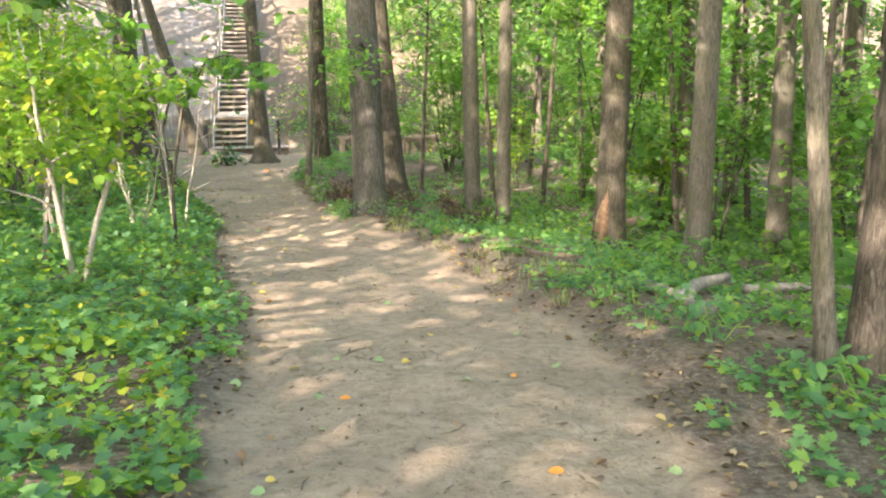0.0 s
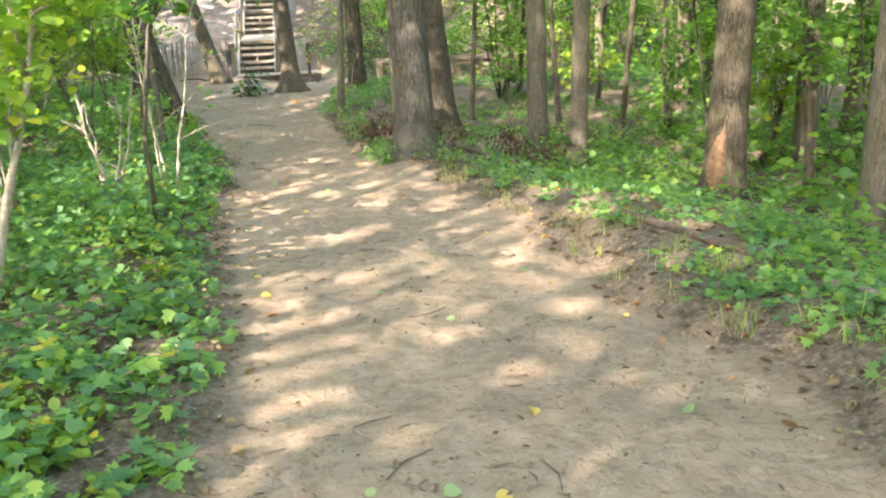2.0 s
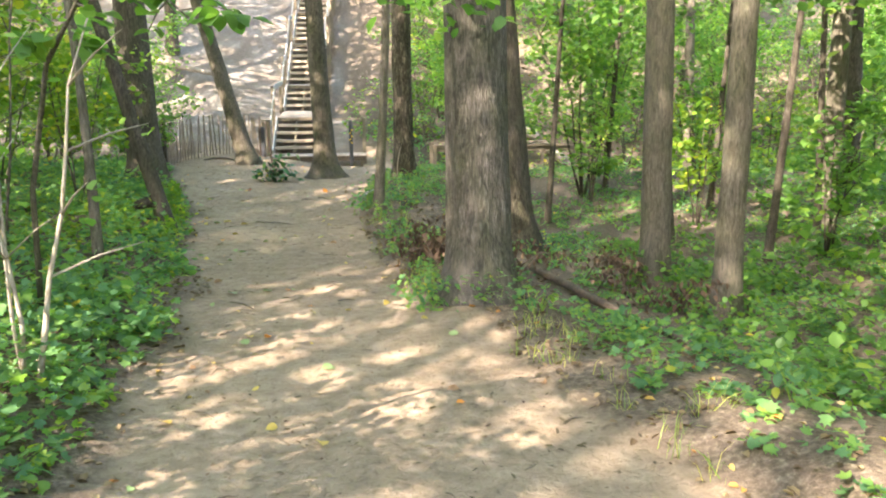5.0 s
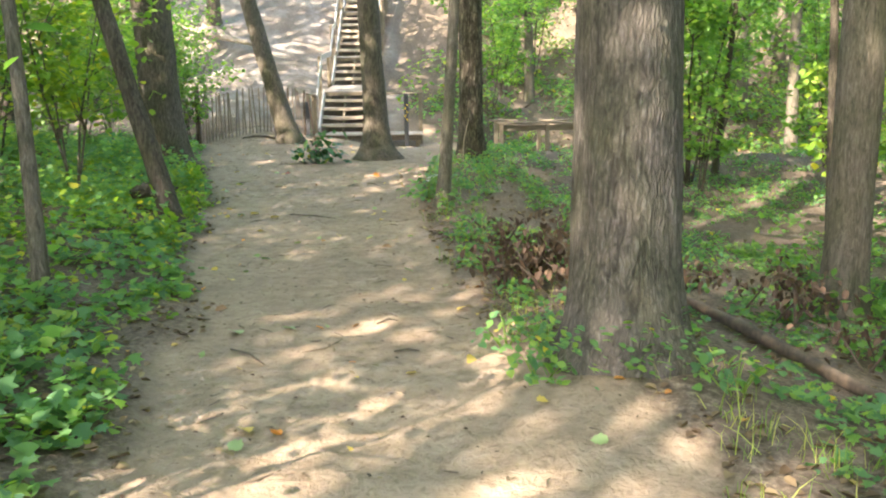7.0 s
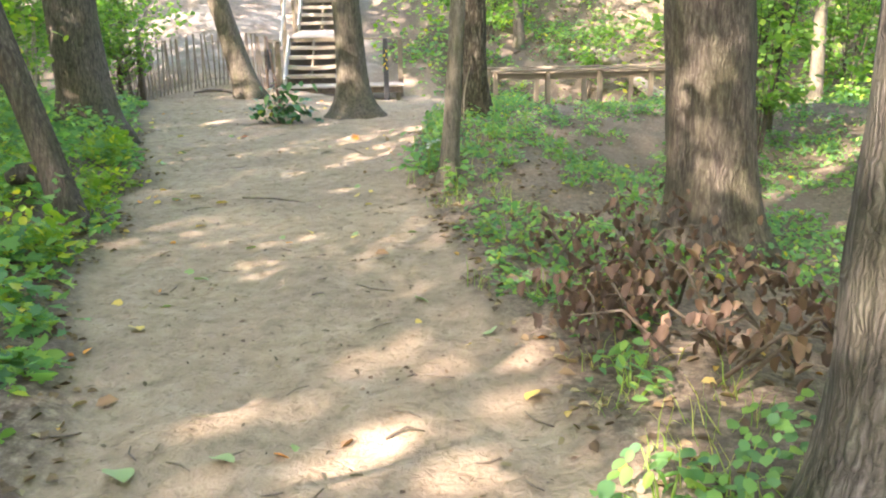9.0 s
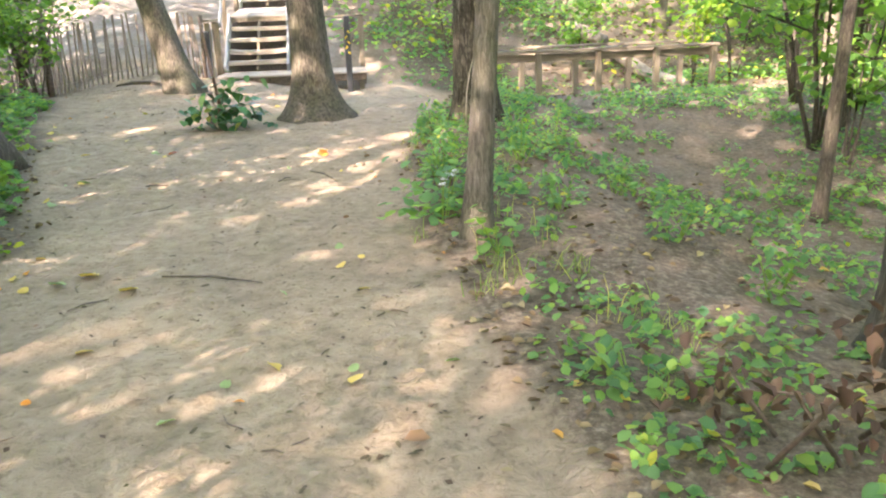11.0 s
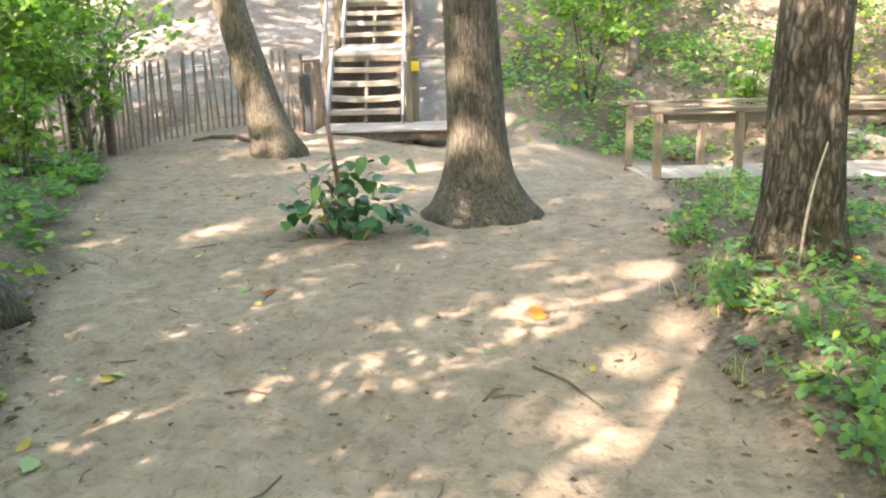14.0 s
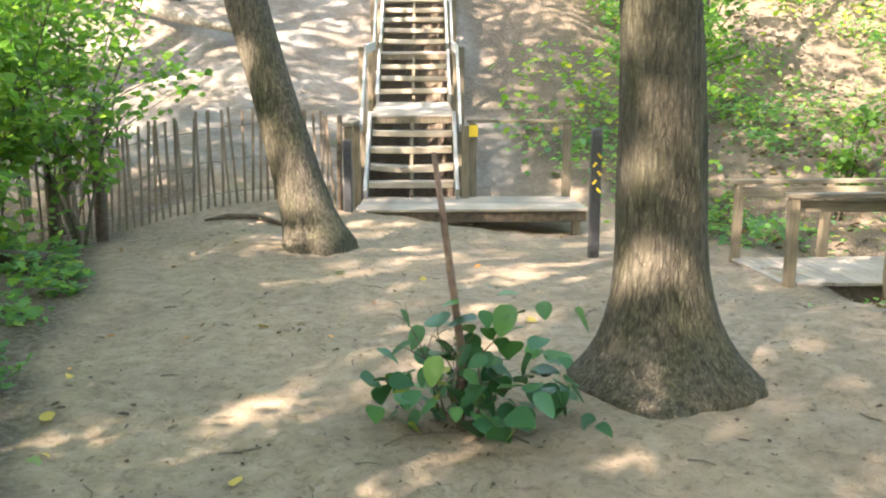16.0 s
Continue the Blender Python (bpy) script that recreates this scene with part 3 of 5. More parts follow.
# low leafy branch on the thick tree
v, f = tube([(0, -0.2, 2.75), (-0.05, -0.5, 2.85), (-0.1, -1.0, 2.7), (-0.05, -1.4, 2.5)], [0.035, 0.028, 0.018, 0.006], 7, 0.2)
low_branch = mesh_object("low_branch", v, f, M_BARK, thick_tree, True)
rng = np.random.default_rng(28)
leaves("branch_leaves", np.array([-0.05, -0.95, 2.55]) + rng.normal(size=(190, 3)) * np.array([0.28, 0.35, 0.17]), rng.uniform(0.07, 0.13, 190), (-60, 5), "oval", M_LEAF, low_branch, 28)

# the wood further off: three kinds, copied, also as added shade trees
far_kinds = [tree(6.5, 18.0, 0.16, 14, (0.02, 0.01), M_BARK_PALE, 12, 1.3, "slender tree in the wood", seed=31, crown=700),
             tree(5.6, 24.5, 0.22, 16, (-0.03, 0.0), M_BARK, 12, 1.35, "stout tree in the wood", seed=32, crown=800, spread=(4, 4, 3.2)),
             tree(9.5, 14.0, 0.09, 10, (0.06, 0.03), M_BARK_DARK, 10, 1.25, "thin young tree in the wood", seed=33, crown=450, limbs=3)]
rnd = random.Random(5)
spots = [(-1.15, 13.2)]
keep_clear = lambda x, y: (float(np.interp(y, EDGE_Y, EDGE_L)) - 2.6 < x < float(np.interp(y, EDGE_Y, EDGE_R)) + 2.2 and y < 33)
# spots to be sunlit: trees are left out along the sun's way to them
sunlit_spots = ((0.4, 8.2), (1.2, 10.0), (1.5, 4.4), (-3.2, 6.5), (-4.4, 12.2), (-8.0, 18.6))


def blocks_sun(x, y):
    """Whether a tree here would take the sun from one of the spots chosen to be sunlit."""
    for gx, gy in sunlit_spots:
        along, across = (x - gx) * -0.56 + (y - gy) * -0.83, (x - gx) * 0.83 + (y - gy) * -0.56
        if 9 < along < 24 and abs(across) < 0.5:
            return True
    return False


tries = 0
# added trees, mostly out of view, whose crowns shade the trail and dune
for x, y in ((-15.5, 26.0), (-17.5, 29.5), (-15.2, 32.0), (-19.5, 25.5), (-20.5, 32.0), (-17.6, 35.5), (-22.5, 28.5), (-14.6, 36.6), (-12.5, 17.5), (-14.5, 20.5), (-16.5, 15.0), (-18, 20), (-13.3, 10.0), (-10.8, 5.0), (-9.0, 1.0), (-13.0, -1.0), (-8.0, -1.4), (-6.0, -4.5), (-10.9, 4.2), (-12.6, 7.2), (-13.0, 2.2), (-14.8, 5.6), (-15.3, 8.9), (-16.6, 12.2), (-12.2, 12.6), (-14.3, 15.8)):
    spots.append((x, y))
    if blocks_sun(x, y):
        continue
    copy_thing(far_kinds[len(spots) % 2], pose(x, y, ground_z(x, y), 0, 0, rnd.uniform(0, 360)))
# added rows of unseen trees towards the sun, to block it from the trail
for i in range(7):
    for k in range(11):
        x, y = -25.5 + 3.7 * i + rnd.uniform(-1.1, 1.1), -24.0 + 4.0 * k + rnd.uniform(-1.2, 1.2)
        if blocks_sun(x, y) or x > -4.5 and y > -5 or x > -7.5 and y > 2 or y > 6 and x > -10.5 or any(math.hypot(x - a, y - b) < 2.6 for a, b in spots):
            continue
        spots.append((x, y))
        copy_thing(far_kinds[rnd.choice((0, 1, 1))], pose(x, y, ground_z(x, y), 0, 0, rnd.uniform(0, 360)))
while len(spots) < 180 and tries < 6000:
    tries += 1
    x, y = rnd.uniform(-30, 26), rnd.uniform(-16, 62)
    u, v = stair_frame(x, y)
    if keep_clear(x, y) or (-9 < u < 4.5 and -3 < v < 20) or (-9 < x < 1 and y > 0 and y < 33) or any(math.hypot(x - a, y - b) < 2.3 for a, b in spots):
        continue
    if 1 < x < 4.5 and 0 < y < 17 or blocks_sun(x, y):
        continue
    spots.append((x, y))
    copy_thing(far_kinds[rnd.choice((0, 0, 1, 2))], pose(x, y, ground_z(x, y), 0, 0, rnd.uniform(0, 360)))

for x, y in ((4.6, 9.6), (4.0, 13.4), (5.4, 13.9), (2.2, 17.6), (3.4, 19.4), (1.2, 19.0), (0.6, 23.8), (2.4, 22.2), (4.4, 21.6), (-0.6, 21.0), (5.8, 10.9)):
    copy_thing(far_kinds[2], pose(x, y, ground_z(x, y), 0, 0, rnd.uniform(0, 360)) @ Matrix.Scale(0.62, 4))

# three more unseen trees, added to shade over-bright spots of the trail
for x, y, turn in ((-10.9, -0.5, 40), (-9.7, -2.0, 150), (-7.6, -7.7, 80)):
    copy_thing(far_kinds[1 if y > -5 else 0], pose(x, y, ground_z(x, y), 0, 0, turn))


# ---- stairs, deck, fence, footbridge ----
def at_stair(u, v, z=0.0, turn=0.0):
    return pose(STAIR.x, STAIR.y, 0, 0, 0, STAIR_YAW) @ pose(u, v, z, 0, 0, turn)


def board(name, size, m, mat, parent, bevel=0.006, bow=0.0, label=""):
    bm = bmesh.new()
    box(bm, size, Matrix(), bevel, bow)
    ob = part(name, bm, mat, parent, label)
    ob.matrix_local = m
    return ob


def beam(name, a, b, wide, thick, mat, parent, label=""):
    """A board from a to b in its thing's own axes, standing on edge."""
    a, b = Vector(a), Vector(b)
    d = (b - a)
    x = d.normalized()
    y = Vector((0, 0, 1)).cross(x)
    y = y.normalized() if y.length > 1e-4 else Vector((0, 1, 0))
    z = x.cross(y)
    m = Matrix((x, y, z)).transposed().to_4x4()
    m.translation = (a + b) / 2
    return board(name, (d.length, thick, wide), m, mat, parent, min(wide, thick) * 0.12, label=label)


def post(name, p, size, tall, mat, parent, sunk=0.35, tilt=(0, 0)):
    bm = bmesh.new()
    box(bm, (size, size, tall + sunk), Matrix.Translation((0, 0, (tall - sunk) / 2)), size * 0.1)
    ob = part(name, bm, mat, parent)
    ob.matrix_local = pose(*p, *tilt)
    return ob


DECK_Z, DECK_W, DECK_D = -0.27, 2.86, 1.22
rnd = random.Random(8)


def build_deck():
    t = thing("wooden_deck", at_stair(0, 0), "low weathered wooden deck dusted with sand below stairs", "deck")
    y = 0.0
    while y < DECK_D - 0.05:
        board("plank", (DECK_W + rnd.uniform(-0.02, 0.02), 0.136, 0.036), pose(DECK_W / 2 + rnd.uniform(-0.01, 0.01), y + 0.07, DECK_Z - 0.018 + rnd.uniform(-0.003, 0.003)), M_BOARD, t)
        y += 0.143
    board("fascia", (DECK_W - 0.04, 0.04, 0.13), pose(DECK_W / 2, 0.06, DECK_Z - 0.105), M_LOG_DARK, t, label="dark edge beam below the deck boards")
    for u in (0.1, 1.4, DECK_W - 0.12):
        board("joist", (0.09, DECK_D - 0.1, 0.14), pose(u, DECK_D / 2 + 0.05, DECK_Z - 0.11), M_POST, t)
        post("leg", (u, 0.16, DECK_Z - 0.20), 0.10, 0.02, M_POST, t, 0.5)


build_deck()


def build_stairs():
    t = thing("wooden_stairs", at_stair(0.66, 0), "long weathered wooden stairs climbing the sandy dune", "stairs")
    half, rise, run = 0.60, 0.22, 0.28
    v, z = 1.13, DECK_Z
    rail_pts = [(1.08, DECK_Z)]
    flights = [(5, 2.1, 0.18), (4, 0.55, 0.05), (7, 0.8, 0.06), (6, 0.8, 0.05), (7, 0.8, 0.05), (7, 1.2, 0.0)]
    for k, (steps, landing, up) in enumerate(flights):
        v0, z0 = v, z
        for s in range(steps):
            z += rise
            last = s == steps - 1
            if not last:
                sag = -0.035 if (k == 0 and s == 1) else rnd.uniform(-0.012, 0.004)
                board("tread", (2 * half - 0.03, 0.25, 0.085), pose(rnd.uniform(-0.012, 0.012), v + 0.12, z - 0.042, rnd.uniform(-2, 2), rnd.uniform(-1.2, 1.2), 0), M_TREAD, t, 0.007, sag)
                v += run
        for side in (-1, 1):
            beam("stringer", (side * (half + 0.02), v0 - 0.14, z0 + 0.02), (side * (half + 0.02), v + 0.02, z - 0.06), 0.30, 0.045, M_RAIL, t)
        beam("centre_stringer", (0, v0 + 0.02, z0 - 0.02), (0, v + 0.02, z - 0.16), 0.16, 0.05, M_POST, t)
        # landing of cross boards
        w = 0.0
        while w < landing - 0.02:
            board("plank", (2 * half + 0.04, 0.145, 0.036), pose(rnd.uniform(-0.01, 0.01), v + 0.075 + w, z - 0.018 + up * w / landing, math.degrees(math.atan2(up, landing)), rnd.uniform(-0.5, 0.5), 0), M_BOARD, t)
            w += 0.152
        board("riser", (2 * half, 0.03, 0.09), pose(0, v + 0.03, z - 0.085), M_POST, t)
        rail_pts.append((v + 0.05, z))
        v += landing
        z += up
        rail_pts.append((v - 0.05, z))
    for side in (-1, 1):
        tops = []
        for j, (pv, pz) in enumerate(rail_pts):
            g = at_stair(0.66 + side * (half + 0.13), pv)
            base = min(ground_z(g.translation.x, g.translation.y), pz - 0.05)
            pu = side * (half + 0.13)
            post("post", (pu, pv, base), 0.095, pz + 0.98 - base, M_POST, t, 0.3)
            tops.append((pu - side * 0.065, pv, pz + 0.94))
        for a, b in zip(tops, tops[1:]):
            beam("handrail", a, b, 0.14, 0.036, M_RAIL, t)


build_stairs()


def build_deck_railing():
    t = thing("deck_railing", at_stair(0, 0), "brown wooden railing along the back of the deck", "railing")
    for u, v in ((1.50, DECK_D + 0.06), (DECK_W - 0.06, DECK_D + 0.06), (-0.10, DECK_D - 0.12), (-0.10, 0.18)):
        post("post", (u, v, DECK_Z - 0.05), 0.11, 1.05, M_POST, t, 0.4)
    beam("top_rail", (1.42, DECK_D + 0.06, DECK_Z + 1.03), (DECK_W, DECK_D + 0.06, DECK_Z + 1.03), 0.04, 0.14, M_BEAM, t)
    beam("top_rail", (-0.10, 0.1, DECK_Z + 1.03), (-0.10, DECK_D, DECK_Z + 1.03), 0.04, 0.14, M_BEAM, t)
    s = thing("yellow_sign", at_stair(1.50, DECK_D - 0.012, DECK_Z + 0.90), "small square yellow sign on a wooden post", "sign")
    bm = bmesh.new()
    box(bm, (0.135, 0.008, 0.155), Matrix(), 0.002)
    part("plate", bm, M_SIGN, s)


build_deck_railing()


def bollard(x, y, z, tall, marks, label):
    t = thing("marker_post", pose(x, y, z, 0, 0, STAIR_YAW), label, "post")
    bm = bmesh.new()
    box(bm, (0.10, 0.10, tall + 0.4), Matrix.Translation((0, 0, tall / 2 - 0.2)), 0.012)
    part("shaft", bm, M_DARKPOST, t)
    for k in range(marks):
        bm = bmesh.new()
        box(bm, (0.022, 0.006, 0.055), pose(0.022 * (-1) ** k, -0.053, tall - 0.26 - 0.085 * k, 0, 40 if k % 2 else -40, 0), 0.001)
        part("mark", bm, M_SIGN, t, "worn yellow mark")


bollard(-5.80, 28.20, ground_z(-5.80, 28.20), 1.28, 5, "black post with worn yellow marks in the sand")
bollard(-8.72, 29.52, ground_z(-8.72, 29.52), 1.0 + (-0.42 - ground_z(-8.72, 29.52)), 0, "plain black post beside the wooden deck")


def build_fence():
    t = thing("picket_fence", pose(0, 0, 0), "weathered picket snow fence of thin slats on wire", "fence")
    way = [Vector(p) for p in ((-11.25, 27.3, 0), (-11.15, 28.45, 0), (-10.75, 29.0, 0), (-10.25, 29.45, 0), (-9.7, 29.72, 0), (-9.15, 29.72, 0), (-8.86, 29.60, 0))]
    pts = []
    for a, b in zip(way, way[1:]):
        k = max(1, round((b - a).length / 0.03))
        pts += [a.lerp(b, i / k) for i in range(k)]
    bm = bmesh.new()
    box(bm, (0.032, 0.012, 1.22), Matrix.Translation((0, 0, 0.61)), 0.002)
    base = part("picket", bm, M_PICKET, t)
    dist, last, wire, first = 0.0, None, [], True
    for p, q in zip(pts, pts[1:]):
        dist += (q - p).length
        if last is None or dist - last >= 0.070:
            last = dist
            z = ground_z(p.x, p.y) - 0.06
            ob = base if first else new("picket", base.data)
            first = False
            ob.parent = t
            yaw = math.degrees(math.atan2((q - p).y, (q - p).x))
            ob.matrix_local = pose(p.x, p.y, z + rnd.uniform(-0.05, 0.03), rnd.uniform(-2.5, 2.5), rnd.uniform(-3.5, 3.5), yaw + rnd.uniform(-8, 8))
            wire.append(Vector((p.x, p.y, z)))
    for h in (0.22, 0.62, 1.02):
        v, f = tube([w + Vector((0, 0, h)) for w in wire], [0.006] * len(wire), 5)
        mesh_object("wire", v, f, M_WIRE, t)
    for x, y, s, tall in ((-10.82, 27.65, 0.06, 1.38), (-11.0, 27.15, 0.05, 0.7), (-8.84, 29.58, 0.035, 1.15)):
        z = ground_z(x, y)
        v, f = tube([(x, y, z - 0.3), (x, y, z + 0.5), (x + 0.02, y, z + tall)], [s, s, s * 0.95], 10, 0.12)
        mesh_object("fence_post", v, f, M_LOG_DARK, t, True)


build_fence()


def build_bridge():
    ox, oy, oz, long, wide = -3.71, 29.25, -0.96, 4.6, 1.45
    t = thing("footbridge", pose(ox, oy, oz, 0, 0, 12.0), "weathered wooden footbridge with brown post and rail sides", "bridge")
    x = 0.0
    while x < long:
        board("plank", (0.138, wide + rnd.uniform(-0.03, 0.03), 0.04), pose(x + 0.07, wide / 2 + rnd.uniform(-0.012, 0.012), rnd.uniform(-0.003, 0.003)), M_BOARD, t)
        x += 0.146
    for y in (0.10, wide - 0.10):
        board("girder", (long - 0.1, 0.10, 0.20), pose(long / 2, y, -0.125), M_LOG_DARK, t, label="dark girder under the boards")
    for y in (-0.02, wide + 0.02):
        for x in (0.05, 1.18, 2.3, 3.4, 4.5):
            post("post", (x, y, 0), 0.105, 0.97, M_POST, t, 0.62 if x > 1 else 0.3, (rnd.uniform(-1, 1), rnd.uniform(-1, 1), 0))
        beam("top_rail", (-0.12 if y > 1 else -0.05, y, 0.995), (long, y, 0.995), 0.05, 0.15, M_BEAM, t)
        beam("side_rail", (0, y + (0.07 if y < 1 else -0.07), 0.87), (long, y + (0.07 if y < 1 else -0.07), 0.87), 0.13, 0.035, M_BEAM, t)


build_bridge()


# ---- plants ----
def scatter(n, x0, x1, y0, y1, seed):
    rng = np.random.default_rng(seed)
    return rng.uniform(x0, x1, n), rng.uniform(y0, y1, n), rng


def on_ground(x, y, up=0.0):
    return np.stack([x, y, height(x, y) + up], 1)


def undergrowth(name, area, plants, tall, leaf, mat, seed, side, label, per=11, gap=0.1, shape="oval", reach=9.0, patchy=-0.35):
    """Low plants: each a short stem's worth of leaves; thick in patches, none on the trodden way."""
    x, y, rng = scatter(plants, *area, seed)
    on, off_l, off_r = trail(x, y)
    off = off_l if side == "l" else off_r if side == "r" else np.maximum(off_l, off_r)
    patch = fuzz(x, y, 0.9, seed) + rng.normal(0, 0.25, plants)
    u, v = stair_frame(x, y)
    ok = (off > gap + 0.12 * rng.random(plants)) & (off < reach) & (patch > patchy) & ~((u > -0.4) & (u < 3.0) & (v > -0.3) & (v < 18))
    ok &= ~((x > -4.4) & (x < 1.0) & (y > 28.0) & (y < 31.4))
    x, y, off = x[ok], y[ok], off[ok]
    k = len(x)
    h = tall * (0.3 + 0.8 * rng.random(k) ** 1.6) * (0.35 + 0.65 * smooth(0.05, 0.8, off)) * (0.75 + 0.5 * fuzz(x, y, 1.3, 2))
    px, py = np.repeat(x, per), np.repeat(y, per)
    r = np.sqrt(rng.random(k * per)) * np.repeat(0.07 + 0.38 * h, per)
    a = rng.uniform(0, 6.2832, k * per)
    hz = np.repeat(h, per) * (0.25 + 0.75 * rng.random(k * per)) * (1 - 0.45 * r / (np.repeat(0.07 + 0.38 * h, per)))
    q = on_ground(px, py)
    q = q + np.stack([r * np.cos(a), r * np.sin(a), hz], 1)
    ob = leaves(name, q, leaf * rng.uniform(0.4, 1.35, k * per), (-60, 30), shape, mat, None, seed)
    return tagged(ob, label, "plants", kind="stuff")


undergrowth("undergrowth", (-9, 0, 0.5, 13), 4600, 0.72, 0.074, M_HERB, 41, "l", "thick green low plants beside the trail", 14, 0.14, "lobed", 4.5, -0.22)
undergrowth("undergrowth", (-13, -2, 9, 27), 5400, 0.74, 0.082, M_HERB, 42, "l", "green low plants on the bank beside the trail", 13, 0.16, "lobed", 5.5, -0.36)
undergrowth("undergrowth", (-9.5, -1, 1, 23), 3600, 0.56, 0.062, M_YELLOW, 43, "l", "sunlit yellow-green low plants", 13, 0.12, "oval", 2.6, -0.1)
undergrowth("undergrowth", (-0.5, 9, 1, 17), 5200, 0.34, 0.062, M_HERB, 44, "r", "low green plants over the leaf litter", 11, 0.3, "lobed", 7, -0.08)
undergrowth("undergrowth", (-4.4, 9, 15, 28), 7600, 0.28, 0.052, M_HERB, 45, "r", "low green plants among the trees", 12, 0.12, "oval", 11, -0.05)
undergrowth("undergrowth", (0.3, 10, 3, 20), 1700, 0.95, 0.085, M_LEAF, 48, "r", "knee-high blue-green plants in the hollow below the trail", 16, 1.5, "oval", 8, -0.05)
undergrowth("undergrowth", (-30, -6, -6, 34), 3600, 1.2, 0.16, M_LEAF, 46, "l", "green bushes deep in the wood", 14, 3.5, "oval", 24, -0.3)
undergrowth("undergrowth", (3, 28, -6, 40), 5000, 1.1, 0.16, M_LEAF, 47, "r", "green bushes deep in the wood", 14, 3.5, "oval", 26, -0.3)


def hillside(name, n, area, tall, leaf, mat, seed, label, patchy):
    x, y, rng = scatter(n, *area, seed)
    u, v = stair_frame(x, y)
    ok = (fuzz(x, y, 0.55, seed) + rng.normal(0, 0.25, n) > patchy) & ((u > 2.0) | (u < -6)) & (v > 1.3)
    x, y = x[ok], y[ok]
    k, per = len(x), 12
    q = np.repeat(on_ground(x, y), per, 0) + rng.normal(size=(k * per, 3)) * np.array([0.22, 0.22, 0.0]) + np.stack([np.zeros(k * per)] * 2 + [tall * rng.random(k * per)], 1)
    return tagged(leaves(name, q, leaf * rng.uniform(0.6, 1.3, k * per), (-45, 15), "oval", mat, None, seed), label, "plants", kind="stuff")


hillside("ground_cover", 5200, (-7, 16, 31, 52), 0.35, 0.12, M_HERB, 51, "green ground cover on the wooded slope", 0.12)
hillside("ground_cover", 2600, (-7, 16, 33, 56), 0.8, 0.14, M_YELLOW, 52, "sunlit yellow-green shrubs on the wooded slope", 0.3)
hillside("ground_cover", 900, (-30, -14, 29, 56), 0.7, 0.16, M_LEAF, 53, "green shrubs beside the sandy slope", -0.1)


def shrub(x, y, tall, stems, lean, n, leaf, mat, seed, label, bark=M_STEM, spread=0.55, low=0.35, shape="oval", category="shrub", thick=0.017):
    """A shrub or sapling: crooked thin stems that fork, and separate leaves along the upper twigs."""
    rnd = random.Random(seed)
    rng = np.random.default_rng(seed)
    t = thing("shrub" if category == "shrub" else "sapling", pose(x, y, ground_z(x, y)), label, category)
    tips = []
    for s in range(stems):
        a = rnd.uniform(0, 6.28)
        h = tall * rnd.uniform(0.75, 1.05)
        dx, dy = lean[0] * h + 0.28 * h * spread * math.cos(a), lean[1] * h + 0.28 * h * spread * math.sin(a)
        pts = []
        for i in range(7):
            k = i / 6
            pts.append(Vector((0.05 * math.cos(a) + dx * k ** 1.2 + rnd.uniform(-0.03, 0.03), 0.05 * math.sin(a) + dy * k ** 1.2 + rnd.uniform(-0.03, 0.03), -0.06 + h * k)))
        r0 = thick * rnd.uniform(0.75, 1.3)
        v, f = tube(pts, [r0 * (1 - 0.75 * i / 6) for i in range(7)], 7, 0.15, 0, seed + s)
        mesh_object("stem", v, f, bark, t, True)
        tips += [pts[i].lerp(pts[i + 1], rnd.random()) for i in range(2, 6) for _ in range(2) if pts[i].z > low * tall]
        for b in range(4):
            i = rnd.randint(2, 5)
            o = pts[i]
            c = rnd.uniform(0, 6.28)
            ln = min(tall * rnd.uniform(0.16, 0.34), 0.2 if tall < 1.5 else 0.55 if tall < 3 else 1.5)
            e = o + Vector((math.cos(c) * ln, math.sin(c) * ln, ln * rnd.uniform(0.25, 0.9)))
            v, f = tube([o, o.lerp(e, 0.5) + Vector((0, 0, 0.02)), e], [r0 * 0.45, r0 * 0.3, r0 * 0.14], 5)
            mesh_object("twig", v, f, bark, t, True)
            tips += [o.lerp(e, k) for k in (0.35, 0.55, 0.75, 0.9, 1.0)]
    if n:
        tips = np.array([tuple(p) for p in tips if p.z > low * tall * 0.8])
        q = tips[rng.integers(0, len(tips), n)] + rng.normal(size=(n, 3)) * np.array([0.11, 0.11, 0.07]) * (tall / 1.6) ** 0.5
        leaves("foliage", q, leaf * rng.uniform(0.6, 1.25, n), (-55, 10), shape, mat, t, seed)
    return t


# pale-stemmed shrubs beside the first stretch
shrub(-3.5, 7.5, 2.7, 2, (0.10, 0.0), 800, 0.095, M_YELLOW, 61, "pale-stemmed shrub with yellow-green leaves", spread=0.8, low=0.5, thick=0.036)
shrub(-4.3, 8.3, 2.8, 3, (0.02, 0.0), 800, 0.095, M_YELLOW, 62, "pale-stemmed shrub with yellow-green leaves", spread=1.0)
shrub(-4.0, 10.4, 1.35, 4, (0.02, 0.02), 45, 0.08, M_LEAF, 63, "bundle of pale thin stems with few leaves", spread=0.7, low=0.5, thick=0.02)
shrub(-3.75, 11.2, 2.7, 3, (0.04, 0.0), 70, 0.09, M_LEAF, 64, "thin leafy sapling in the undergrowth", category="sapling", low=0.5)
# shrubs given the yellow leaf colour to look sunlit among the trees
shrub(-5.1, 10.4, 2.8, 4, (0.0, 0.0), 520, 0.10, M_YELLOW, 65, "sunlit leafy shrub beside the trail", low=0.3)
shrub(-5.5, 7.6, 2.8, 5, (0.0, 0.0), 650, 0.11, M_YELLOW, 66, "sunlit yellow-green shrub beside the trail", low=0.3)
